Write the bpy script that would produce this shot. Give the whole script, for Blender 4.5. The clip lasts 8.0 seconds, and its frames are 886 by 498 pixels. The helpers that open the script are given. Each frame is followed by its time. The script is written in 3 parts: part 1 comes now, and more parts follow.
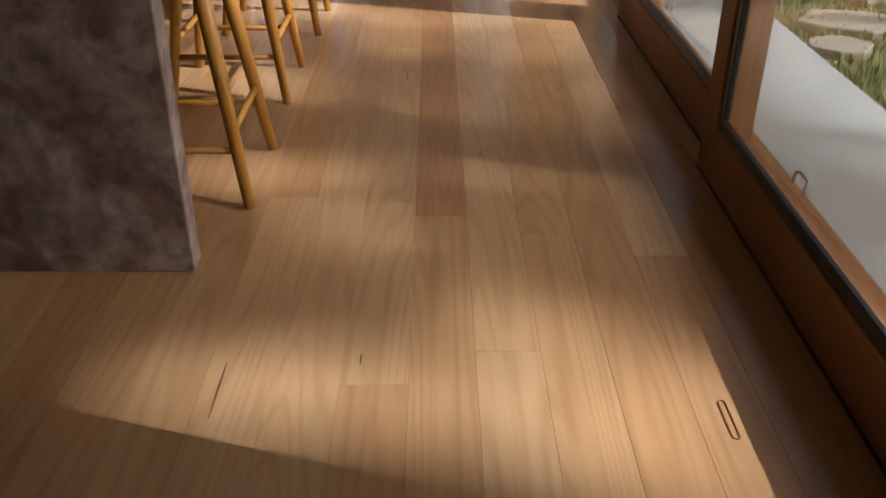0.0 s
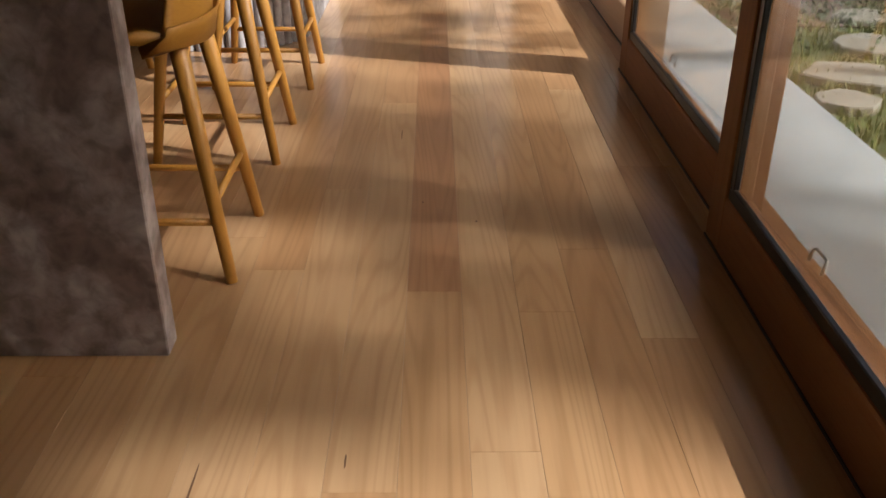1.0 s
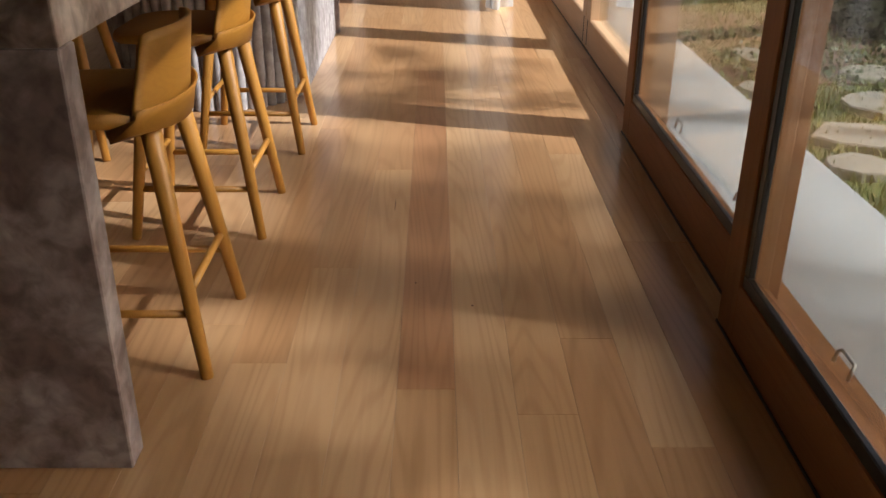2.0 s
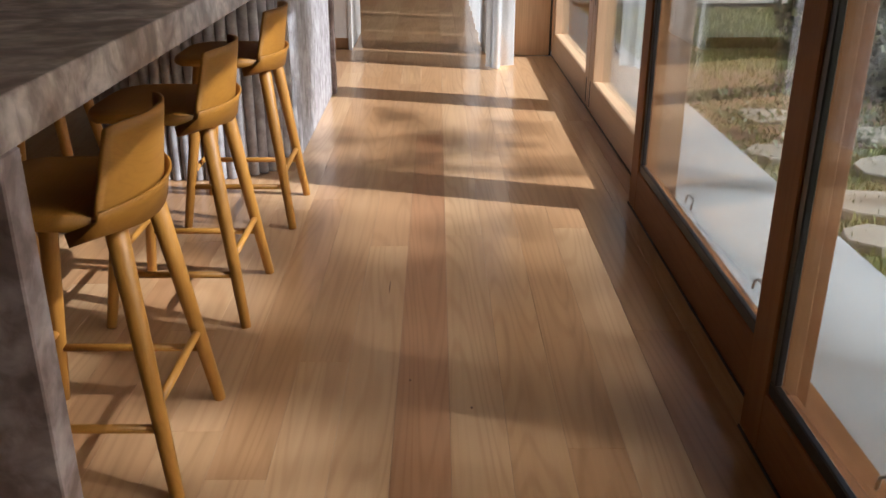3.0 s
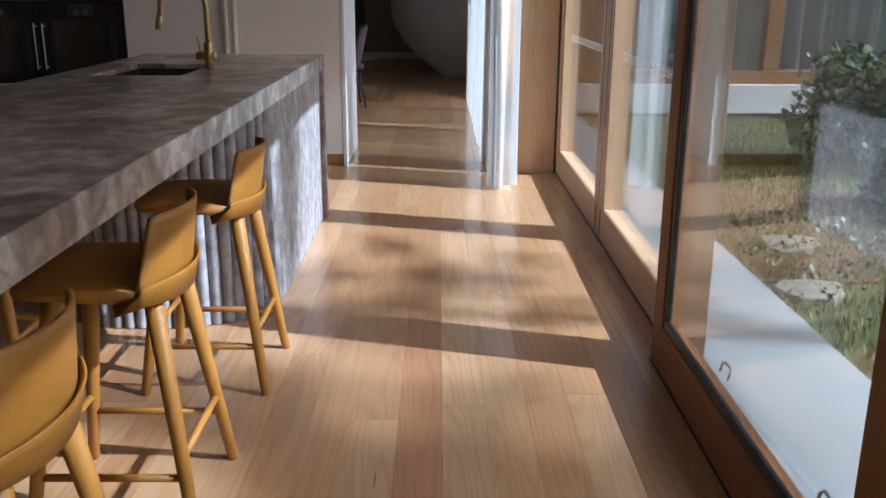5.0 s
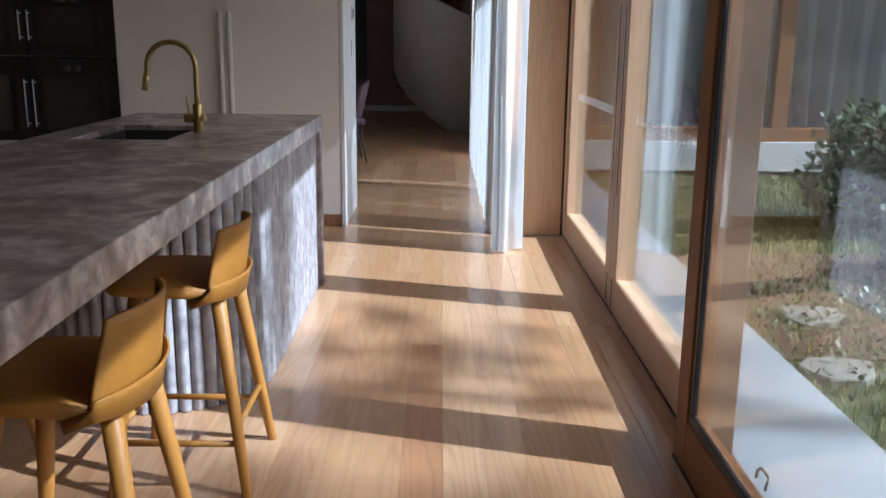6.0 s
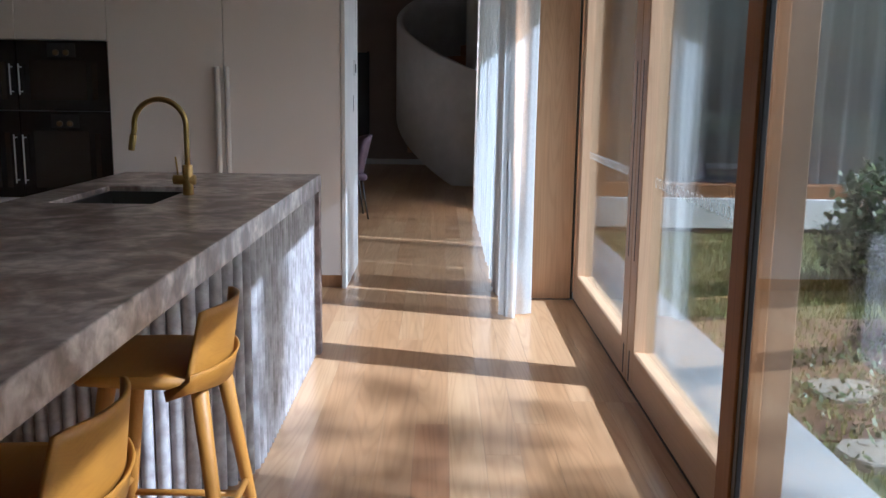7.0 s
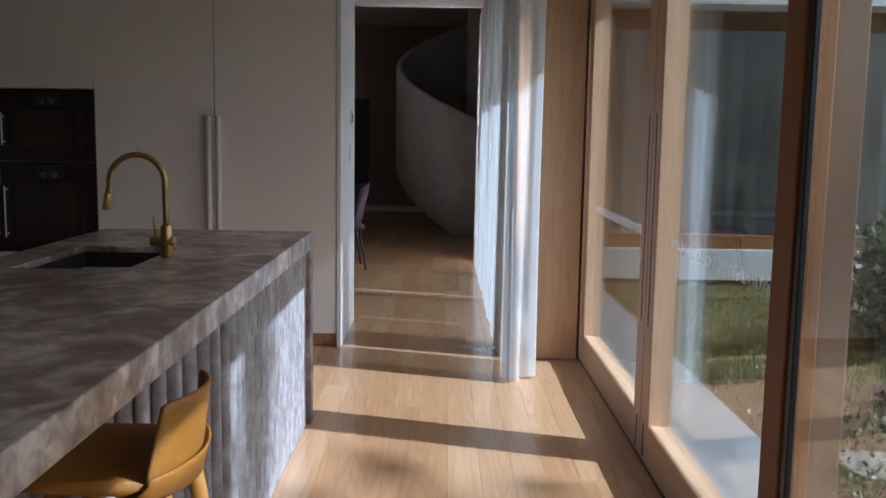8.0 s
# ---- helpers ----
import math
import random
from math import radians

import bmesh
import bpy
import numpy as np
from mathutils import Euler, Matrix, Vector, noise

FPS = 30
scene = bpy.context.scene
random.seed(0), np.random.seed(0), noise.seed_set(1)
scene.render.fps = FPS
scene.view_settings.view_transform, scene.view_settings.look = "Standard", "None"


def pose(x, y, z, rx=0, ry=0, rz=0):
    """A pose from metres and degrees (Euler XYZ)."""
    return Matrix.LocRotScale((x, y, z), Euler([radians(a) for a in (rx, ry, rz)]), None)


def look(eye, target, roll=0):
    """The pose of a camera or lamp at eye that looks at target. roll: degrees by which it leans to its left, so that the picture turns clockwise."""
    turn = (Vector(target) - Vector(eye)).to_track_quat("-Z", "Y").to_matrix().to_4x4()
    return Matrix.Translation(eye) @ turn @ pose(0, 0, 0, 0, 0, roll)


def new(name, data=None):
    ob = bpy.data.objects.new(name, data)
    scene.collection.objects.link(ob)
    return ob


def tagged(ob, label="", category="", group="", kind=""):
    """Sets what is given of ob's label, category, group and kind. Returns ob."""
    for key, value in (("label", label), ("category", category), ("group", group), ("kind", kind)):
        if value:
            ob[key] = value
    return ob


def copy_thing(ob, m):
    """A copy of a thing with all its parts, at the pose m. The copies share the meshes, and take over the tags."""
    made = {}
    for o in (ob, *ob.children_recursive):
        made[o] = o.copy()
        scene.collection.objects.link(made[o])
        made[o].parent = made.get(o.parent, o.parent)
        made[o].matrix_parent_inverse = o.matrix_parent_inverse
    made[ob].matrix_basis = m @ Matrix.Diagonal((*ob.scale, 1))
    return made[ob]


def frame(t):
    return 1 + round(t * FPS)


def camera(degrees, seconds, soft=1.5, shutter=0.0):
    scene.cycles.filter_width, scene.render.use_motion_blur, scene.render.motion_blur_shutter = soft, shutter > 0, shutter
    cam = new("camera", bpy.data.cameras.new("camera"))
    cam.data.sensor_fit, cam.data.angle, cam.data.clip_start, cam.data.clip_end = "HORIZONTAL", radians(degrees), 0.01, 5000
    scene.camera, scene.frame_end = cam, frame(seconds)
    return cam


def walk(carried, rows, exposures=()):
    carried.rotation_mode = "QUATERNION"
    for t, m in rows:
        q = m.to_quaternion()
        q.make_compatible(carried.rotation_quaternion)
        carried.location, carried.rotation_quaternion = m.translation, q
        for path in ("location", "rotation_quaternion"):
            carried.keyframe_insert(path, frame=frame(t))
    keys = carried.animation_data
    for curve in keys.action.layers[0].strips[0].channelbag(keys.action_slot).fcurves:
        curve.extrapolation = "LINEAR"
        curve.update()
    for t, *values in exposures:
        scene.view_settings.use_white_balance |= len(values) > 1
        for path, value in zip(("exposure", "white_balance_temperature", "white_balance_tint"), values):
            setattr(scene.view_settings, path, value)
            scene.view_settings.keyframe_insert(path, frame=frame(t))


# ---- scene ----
cam = camera(53.0, 8.0)
PATH = [
    (0, (0.14, 0.399, 1.065), (0.157, 2.131, 0.065), 0.1),
    (0.5, (0.146, 0.474, 1.073), (0.163, 2.224, 0.104), 0.1),
    (1, (0.154, 0.566, 1.087), (0.173, 2.337, 0.156), 0.2),
    (1.5, (0.163, 0.66, 1.105), (0.182, 2.449, 0.212), 0.3),
    (3, (0.186, 0.97, 1.164), (0.201, 2.82, 0.404), 0.2),
    (3.5, (0.183, 1.08, 1.181), (0.199, 2.949, 0.469), 0.2),
    (4, (0.19, 1.189, 1.197), (0.205, 3.077, 0.537), 0.3),
    (4.5, (0.203, 1.301, 1.216), (0.216, 3.205, 0.604), 0.3),
    (6, (0.201, 1.702, 1.266), (0.209, 3.649, 0.811), 0.6),
    (6.5, (0.188, 1.832, 1.282), (0.193, 3.791, 0.88), 0.8),
    (7, (0.18, 1.974, 1.287), (0.184, 3.945, 0.943), 0.8),
    (7.5, (0.177, 2.109, 1.313), (0.182, 4.086, 1.013), 0.9),
    (8, (0.181, 2.247, 1.326), (0.184, 4.232, 1.079), 0.9),
]
EXPOSURES = [(0.0, 0.80, 6250, 9), (0.4, 0.82, 6300, 9), (1.6, 0.88, 6350, 9), (3.0, 0.93, 5800, 8), (4.5, 0.98, 5150, 6), (7.6, 1.12, 4880, 5), (8.0, 0.73, 4950, 5)]
walk(cam, [(t, look(eye, target, roll)) for t, eye, target, roll in PATH], EXPOSURES)

# ---- world and light ----
SUN_WAY = Vector((-1.0, 0.292, -0.90)).normalized()
world = bpy.data.worlds.new("world")
scene.world = world
world.use_nodes = True
wn = world.node_tree.nodes
sky = wn.new("ShaderNodeTexSky")
sky.sky_type, sky.sun_disc = "NISHITA", False
sky.sun_elevation, sky.sun_rotation = radians(40.8), radians(106.3)
sky.dust_density, sky.ozone_density = 5.0, 0.2
world.node_tree.links.new(sky.outputs[0], wn["Background"].inputs[0])
wn["Background"].inputs[1].default_value = 0.122
sun = new("sun", bpy.data.lights.new("sun", "SUN"))
sun.data.energy, sun.data.angle, sun.data.color = 3.8, radians(0.55), (1.0, 0.985, 0.965)
sun.matrix_world = look(Vector((0, 3, 0)) - SUN_WAY * 30, (0, 3, 0))

hall_sky = new("hall_window_sky", bpy.data.lights.new("hall_window_sky", "AREA"))
hall_sky.data.shape, hall_sky.data.size, hall_sky.data.size_y = "RECTANGLE", 3.2, 2.2
hall_sky.data.energy, hall_sky.data.color = 1.0, (1.0, 0.90, 0.80)
hall_sky.matrix_world = look((0.98, 10.3, 1.3), (0.0, 10.3, 1.3))
# Fill lamp added behind the sheer and aimed at the stair to brighten it.
stair_fill = new("stair_fill_lamp", bpy.data.lights.new("stair_fill_lamp", "AREA"))
stair_fill.data.shape, stair_fill.data.size, stair_fill.data.size_y = "RECTANGLE", 0.3, 2.0
stair_fill.data.energy, stair_fill.data.color = 34.0, (1.0, 0.86, 0.74)
stair_fill.matrix_world = look((0.76, 11.5, 1.25), (-0.2, 14.8, 1.25))


# ---- materials ----
def nodes_of(name, rough=0.5, metal=0.0):
    m = bpy.data.materials.new(name)
    m.use_nodes = True
    n, l = m.node_tree.nodes, m.node_tree.links
    b = n["Principled BSDF"]
    b.inputs["Roughness"].default_value, b.inputs["Metallic"].default_value = rough, metal
    return m, n, l, b


def ramp_of(n, stops):
    r = n.new("ShaderNodeValToRGB")
    el = r.color_ramp.elements
    el[1].position, el[1].color = stops[-1][0], (*stops[-1][1], 1)
    el[0].position, el[0].color = stops[0][0], (*stops[0][1], 1)
    for p, c in stops[1:-1]:
        el.new(p).color = (*c, 1)
    return r


def noise_at(n, l, vector, scale, detail=4.0, distort=0.0, stretch=(1, 1, 1)):
    mp = n.new("ShaderNodeMapping")
    mp.inputs["Scale"].default_value = stretch
    l.new(vector, mp.inputs["Vector"])
    t = n.new("ShaderNodeTexNoise")
    t.inputs["Scale"].default_value, t.inputs["Detail"].default_value = scale, detail
    t.inputs["Distortion"].default_value = distort
    l.new(mp.outputs[0], t.inputs["Vector"])
    return t.outputs["Fac"]


def mixed(n, l, a, b, fac, mode="MIX"):
    mx = n.new("ShaderNodeMix")
    mx.data_type, mx.blend_type = "RGBA", mode
    for socket, v in ((mx.inputs[6], a), (mx.inputs[7], b), (mx.inputs[0], fac)):
        if isinstance(v, bpy.types.NodeSocket):
            l.new(v, socket)
        else:
            socket.default_value = v
    return mx.outputs[2]


def bumped(n, l, b, height, strength, distance=0.002):
    bp = n.new("ShaderNodeBump")
    bp.inputs["Strength"].default_value, bp.inputs["Distance"].default_value = strength, distance
    l.new(height, bp.inputs["Height"])
    l.new(bp.outputs[0], b.inputs["Normal"])


def spread(n, l, value, low, high, least=0.0):
    mr = n.new("ShaderNodeMapRange")
    mr.inputs["From Min"].default_value, mr.inputs["To Min"].default_value, mr.inputs["To Max"].default_value = least, low, high
    l.new(value, mr.inputs["Value"])
    return mr.outputs[0]


def plain(name, a, b=None, rough=0.5, metal=0.0, scale=6.0, bump=0.1, grain=120.0):
    """Paint, metal, plaster: two close tones, a fine grain and an uneven gloss."""
    m, n, l, p = nodes_of(name, rough, metal)
    v = n.new("ShaderNodeTexCoord").outputs["Object"]
    big, fine = noise_at(n, l, v, scale, 5), noise_at(n, l, v, grain, 3)
    b = b or tuple(0.88 * c for c in a)
    l.new(ramp_of(n, [(0.3, b), (0.7, a)]).outputs[0], p.inputs["Base Color"])
    l.new(big, n[[x.name for x in n if x.type == "VALTORGB"][0]].inputs[0])
    l.new(spread(n, l, big, max(0.02, rough - 0.08), rough + 0.08), p.inputs["Roughness"])
    bumped(n, l, p, fine, bump, 0.001)
    return m


def timber(name, tones, along, rough=0.4, vary=True, size=1.0, figure=0.55, veins=False, rings_per=230.0, streak=1.0):
    """Sawn wood: tone by piece, drawn-out figure along one axis, fine pores."""
    m, n, l, p = nodes_of(name, rough)
    v = n.new("ShaderNodeTexCoord").outputs["Object"]
    info = n.new("ShaderNodeObjectInfo")
    if vary:
        add, mul = n.new("ShaderNodeVectorMath"), n.new("ShaderNodeVectorMath")
        mul.operation, add.operation = "SCALE", "ADD"
        mul.inputs[0].default_value = (37.0, 91.0, 53.0)
        l.new(info.outputs["Random"], mul.inputs["Scale"])
        l.new(v, add.inputs[0])
        l.new(mul.outputs[0], add.inputs[1])
        v = add.outputs[0]
    long = [1.0, 1.0, 1.0]
    long[along] = 0.07
    wide = noise_at(n, l, v, 9 * size, 4, 0.0, long)
    thin = noise_at(n, l, v, 70 * size, 4, 0.0, [c if c == 1 else 0.03 for c in long])
    pore = noise_at(n, l, v, 320 * size, 2, 0.0, [c if c == 1 else 0.03 for c in long])
    cloud = noise_at(n, l, v, 1.6, 3)
    base = ramp_of(n, [(i / (len(tones) - 1), c) for i, c in enumerate(tones)])
    if vary == "island":
        l.new(n.new("ShaderNodeNewGeometry").outputs["Random Per Island"], base.inputs[0])
    else:
        l.new(info.outputs["Random"] if vary else cloud, base.inputs[0])
    dark = ramp_of(n, [(0.25, (0.80, 0.76, 0.71)), (0.42, (0.97, 0.96, 0.95)), (0.52, (1, 1, 1)), (0.6, (0.92, 0.895, 0.86)), (0.72, (1.08, 1.06, 1.03))])
    l.new(wide, dark.inputs[0])
    line = ramp_of(n, [(0.3, (0.74, 0.68, 0.62)), (0.55, (1, 1, 1))])
    l.new(thin, line.inputs[0])
    field = noise_at(n, l, v, (4.6 if veins else 5.5) * size, 1.5, 0.0, [c if c == 1 else (0.07 if veins else 0.05) for c in long])
    turns, wavy = n.new("ShaderNodeMath"), n.new("ShaderNodeMath")
    turns.operation, wavy.operation = "MULTIPLY", "SINE"
    turns.inputs[1].default_value = rings_per
    l.new(field, turns.inputs[0])
    l.new(turns.outputs[0], wavy.inputs[0])
    rings = ramp_of(n, [(0.0, (0.86, 0.80, 0.73) if veins else (0.87, 0.82, 0.76)), (0.4, (1, 1, 1)), (1.0, (1.03, 1.02, 1.01))])
    l.new(spread(n, l, wavy.outputs[0], 0.0, 1.0, -1.0), rings.inputs[0])
    c = mixed(n, l, base.outputs[0], dark.outputs[0], figure + 0.25, "MULTIPLY")
    c = mixed(n, l, c, rings.outputs[0], figure + 0.1, "MULTIPLY")
    c = mixed(n, l, c, line.outputs[0], figure * streak, "MULTIPLY")
    if veins:
        gum = ramp_of(n, [(0.785, (1, 1, 1)), (0.81, (0.42, 0.30, 0.22))])
        l.new(noise_at(n, l, v, 17.0, 3, 0.0, [q if q == 1 else 0.09 for q in long]), gum.inputs[0])
        c = mixed(n, l, c, gum.outputs[0], 0.9, "MULTIPLY")
    l.new(c, p.inputs["Base Color"])
    l.new(spread(n, l, cloud, rough - 0.04, rough + 0.07), p.inputs["Roughness"])
    if veins:
        p.inputs["Coat Weight"].default_value, p.inputs["Coat Roughness"].default_value = 0.55, 0.13
    bumped(n, l, p, pore, 0.08, 0.0006)
    return m


def stone(name, dark, mid, light, rough, coat=0.0, mottle=0.8):
    """Mottled grey stone with cloudy patches and dark flecks, different on every piece."""
    m, n, l, p = nodes_of(name, rough)
    add, mul = n.new("ShaderNodeVectorMath"), n.new("ShaderNodeVectorMath")
    mul.operation, add.operation = "SCALE", "ADD"
    mul.inputs[0].default_value = (31.0, 17.0, 47.0)
    l.new(n.new("ShaderNodeObjectInfo").outputs["Random"], mul.inputs["Scale"])
    l.new(n.new("ShaderNodeTexCoord").outputs["Object"], add.inputs[0])
    l.new(mul.outputs[0], add.inputs[1])
    v = add.outputs[0]
    cloud = noise_at(n, l, v, 7.0, 8, 0.8)
    patch = noise_at(n, l, v, 22.0, 7, 0.5)
    fleck = noise_at(n, l, v, 16.0, 5, 1.4)
    fine = noise_at(n, l, v, 180.0, 3)
    body = ramp_of(n, [(0.37, dark), (0.5, mid), (0.64, light)])
    l.new(cloud, body.inputs[0])
    over = ramp_of(n, [(0.36, (0.60, 0.57, 0.56)), (0.52, (1, 1, 1)), (0.66, (1.28, 1.27, 1.27))])
    l.new(patch, over.inputs[0])
    spot = ramp_of(n, [(0.26, (0.55, 0.51, 0.50)), (0.44, (1, 1, 1))])
    l.new(fleck, spot.inputs[0])
    c = mixed(n, l, body.outputs[0], over.outputs[0], mottle, "MULTIPLY")
    c = mixed(n, l, c, spot.outputs[0], mottle * 0.56, "MULTIPLY")
    l.new(c, p.inputs["Base Color"])
    l.new(spread(n, l, patch, rough - 0.07, rough + 0.1), p.inputs["Roughness"])
    bumped(n, l, p, fine, 0.12, 0.001)
    p.inputs["Coat Weight"].default_value, p.inputs["Coat Roughness"].default_value = coat, 0.1
    return m


def glass_of(name, colour=(0.925, 0.932, 0.925)):
    m = bpy.data.materials.new(name)
    m.use_nodes = True
    n, l = m.node_tree.nodes, m.node_tree.links
    n.remove(n["Principled BSDF"])
    clear, gloss, both = n.new("ShaderNodeBsdfTransparent"), n.new("ShaderNodeBsdfGlossy"), n.new("ShaderNodeMixShader")
    clear.inputs["Color"].default_value, gloss.inputs["Roughness"].default_value = (*colour, 1), 0.0
    facing, power, share = n.new("ShaderNodeLayerWeight"), n.new("ShaderNodeMath"), n.new("ShaderNodeMath")
    facing.inputs["Blend"].default_value, power.operation, share.operation = 0.5, "POWER", "MULTIPLY_ADD"
    power.inputs[1].default_value, share.inputs[1].default_value, share.inputs[2].default_value = 5.0, 0.93, 0.07
    l.new(facing.outputs["Facing"], power.inputs[0])
    l.new(power.outputs[0], share.inputs[0])
    l.new(share.outputs[0], both.inputs[0])
    l.new(clear.outputs[0], both.inputs[1])
    l.new(gloss.outputs[0], both.inputs[2])
    l.new(both.outputs[0], n["Material Output"].inputs["Surface"])
    return m


def cloth_of(name, colour, clear):
    """Sheer woven cloth: light scatters through, and part of it passes the weave."""
    m = bpy.data.materials.new(name)
    m.use_nodes = True
    n, l = m.node_tree.nodes, m.node_tree.links
    n.remove(n["Principled BSDF"])
    v = n.new("ShaderNodeTexCoord").outputs["Object"]
    weave = noise_at(n, l, v, 260.0, 2, 0, (1, 1, 0.2))
    tone = ramp_of(n, [(0.3, tuple(0.86 * c for c in colour)), (0.7, colour)])
    l.new(weave, tone.inputs[0])
    d, t, c = n.new("ShaderNodeBsdfDiffuse"), n.new("ShaderNodeBsdfTranslucent"), n.new("ShaderNodeBsdfTransparent")
    l.new(tone.outputs[0], d.inputs["Color"])
    l.new(tone.outputs[0], t.inputs["Color"])
    a, b = n.new("ShaderNodeMixShader"), n.new("ShaderNodeMixShader")
    a.inputs[0].default_value, b.inputs[0].default_value = 0.5, clear
    l.new(d.outputs[0], a.inputs[1])
    l.new(t.outputs[0], a.inputs[2])
    l.new(a.outputs[0], b.inputs[1])
    l.new(c.outputs[0], b.inputs[2])
    l.new(b.outputs[0], n["Material Output"].inputs["Surface"])
    return m


def leafy(name, tones, rough=0.45):
    m, n, l, p = nodes_of(name, rough)
    geo = n.new("ShaderNodeNewGeometry")
    r = ramp_of(n, [(i / (len(tones) - 1), c) for i, c in enumerate(tones)])
    l.new(geo.outputs["Random Per Island"], r.inputs[0])
    l.new(r.outputs[0], p.inputs["Base Color"])
    return m


FLOOR_TONES = [(0.475, 0.27, 0.132), (0.53, 0.328, 0.17), (0.43, 0.232, 0.11), (0.575, 0.372, 0.206), (0.49, 0.287, 0.145)]
BOARD = timber("floor_timber", FLOOR_TONES, 1, 0.32, veins=True, rings_per=150.0, streak=0.6)
BOARD_FAR = timber("joined_floor_timber", FLOOR_TONES, 1, 0.32, "island", veins=True, rings_per=150.0, streak=0.6)
BOARD_RED = timber("reddish_floor_timber", [(0.415, 0.212, 0.104), (0.44, 0.228, 0.113)], 1, 0.32, veins=True, rings_per=150.0, streak=0.6)
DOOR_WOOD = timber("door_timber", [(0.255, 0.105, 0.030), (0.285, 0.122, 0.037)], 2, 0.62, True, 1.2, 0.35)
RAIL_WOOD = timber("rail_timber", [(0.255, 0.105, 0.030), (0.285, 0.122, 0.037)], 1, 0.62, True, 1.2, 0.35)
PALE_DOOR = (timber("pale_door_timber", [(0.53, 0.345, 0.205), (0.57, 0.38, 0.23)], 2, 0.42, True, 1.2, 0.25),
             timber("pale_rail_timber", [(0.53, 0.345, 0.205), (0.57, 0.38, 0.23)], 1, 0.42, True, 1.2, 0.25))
# Darker copy of the door timber: a stile out of the sun, shade in its colour.
SHADED_STILE = timber("shaded_stile_timber", [(0.235, 0.15, 0.095), (0.265, 0.17, 0.108)], 2, 0.6, True, 1.2, 0.25)
KNOT = plain("gum_knot", (0.20, 0.095, 0.045), (0.12, 0.06, 0.03), 0.5)
PANEL_WOOD = timber("panel_timber", [(0.60, 0.365, 0.195), (0.64, 0.40, 0.22)], 2, 0.45, False, 1.0, 0.35)
# Dark tone for unseen surfaces, chosen to soak up bounced light near the island.
FILL_CUT = timber("fill_cutting_panel", [(0.11, 0.06, 0.035), (0.14, 0.08, 0.045)], 2, 0.5, False)
STOOL_WOOD = timber("stool_oak", [(0.385, 0.172, 0.024), (0.42, 0.194, 0.03)], 2, 0.5, True, 1.6, 0.25)
SEAT_WOOD = timber("seat_oak", [(0.30, 0.127, 0.011), (0.335, 0.146, 0.015)], 1, 0.55, True, 1.6, 0.22)
STONE = stone("grey_stone", (0.16, 0.105, 0.085), (0.34, 0.265, 0.235), (0.54, 0.455, 0.42), 0.34, 0.5, 1.0)
STONE_DULL = stone("honed_grey_stone", (0.185, 0.132, 0.122), (0.30, 0.235, 0.225), (0.40, 0.34, 0.335), 0.5)
FLUTED = stone("fluted_grey_stone", (0.25, 0.225, 0.228), (0.325, 0.303, 0.308), (0.40, 0.38, 0.388), 0.5, 0.0, 0.5)
WHITE = plain("white_paint", (0.78, 0.76, 0.74), None, 0.55)
CABINET = plain("warm_white_lacquer", (0.84, 0.79, 0.76), (0.81, 0.76, 0.73), 0.42, scale=2.0, bump=0.03)
PLASTER = plain("warm_grey_plaster", (0.60, 0.555, 0.52), (0.56, 0.515, 0.48), 0.8, scale=3.0, bump=0.2, grain=60)
TAUPE = plain("taupe_plaster", (0.34, 0.27, 0.225), (0.31, 0.245, 0.20), 0.85, scale=3.0, bump=0.2, grain=60)
CEIL = plain("ceiling_paint", (0.75, 0.72, 0.70), None, 0.8)
BLACK = plain("black_rubber", (0.02, 0.018, 0.018), None, 0.45)
GASKET = plain("black_seal", (0.018, 0.014, 0.013), None, 0.38)
OVEN = plain("black_oven_glass", (0.018, 0.011, 0.008), None, 0.10, bump=0.0)
OVEN_IN = plain("dark_oven_window", (0.034, 0.024, 0.018), None, 0.08, bump=0.0)
STEEL = plain("brushed_steel", (0.62, 0.60, 0.58), None, 0.38, 1.0)
SINK_STEEL = plain("dark_sink_composite", (0.018, 0.015, 0.014), None, 0.45)
HANDLE = plain("pale_lacquered_handle", (0.80, 0.77, 0.74), None, 0.4, bump=0.02)
BRASS = plain("aged_brass", (0.52, 0.36, 0.14), (0.44, 0.30, 0.11), 0.375, 1.0, 30)
DIM_BRASS = plain("smoked_brass", (0.20, 0.135, 0.075), (0.16, 0.105, 0.055), 0.42, 1.0, 30)
PAVING = plain("pale_concrete", (0.40, 0.412, 0.425), (0.335, 0.345, 0.357), 0.8, scale=1.5, bump=0.3, grain=90)
FLAG = plain("sandstone_flag", (0.33, 0.30, 0.25), (0.25, 0.225, 0.185), 0.85, scale=5, bump=0.5, grain=40)
SOIL = plain("brown_soil", (0.16, 0.085, 0.05), (0.08, 0.045, 0.03), 0.95, scale=9, bump=0.9, grain=50)
LAWN = plain("lawn_ground", (0.10, 0.12, 0.035), (0.06, 0.075, 0.022), 0.95, scale=3, bump=0.8, grain=80)
BLADE = leafy("grass_blades", [(0.13, 0.16, 0.03), (0.21, 0.235, 0.045), (0.27, 0.245, 0.075), (0.16, 0.20, 0.04)], 0.6)
LEAF = leafy("bush_leaves", [(0.035, 0.06, 0.015), (0.06, 0.095, 0.025), (0.09, 0.12, 0.035), (0.05, 0.075, 0.02)])
TREE_LEAF = leafy("tree_leaves", [(0.04, 0.07, 0.02), (0.08, 0.11, 0.03)])
BLOOM = leafy("pale_blooms", [(0.55, 0.55, 0.60), (0.62, 0.60, 0.55)], 0.7)
BARK = plain("bark", (0.16, 0.115, 0.08), (0.09, 0.065, 0.045), 0.9, scale=12, bump=0.9, grain=30)
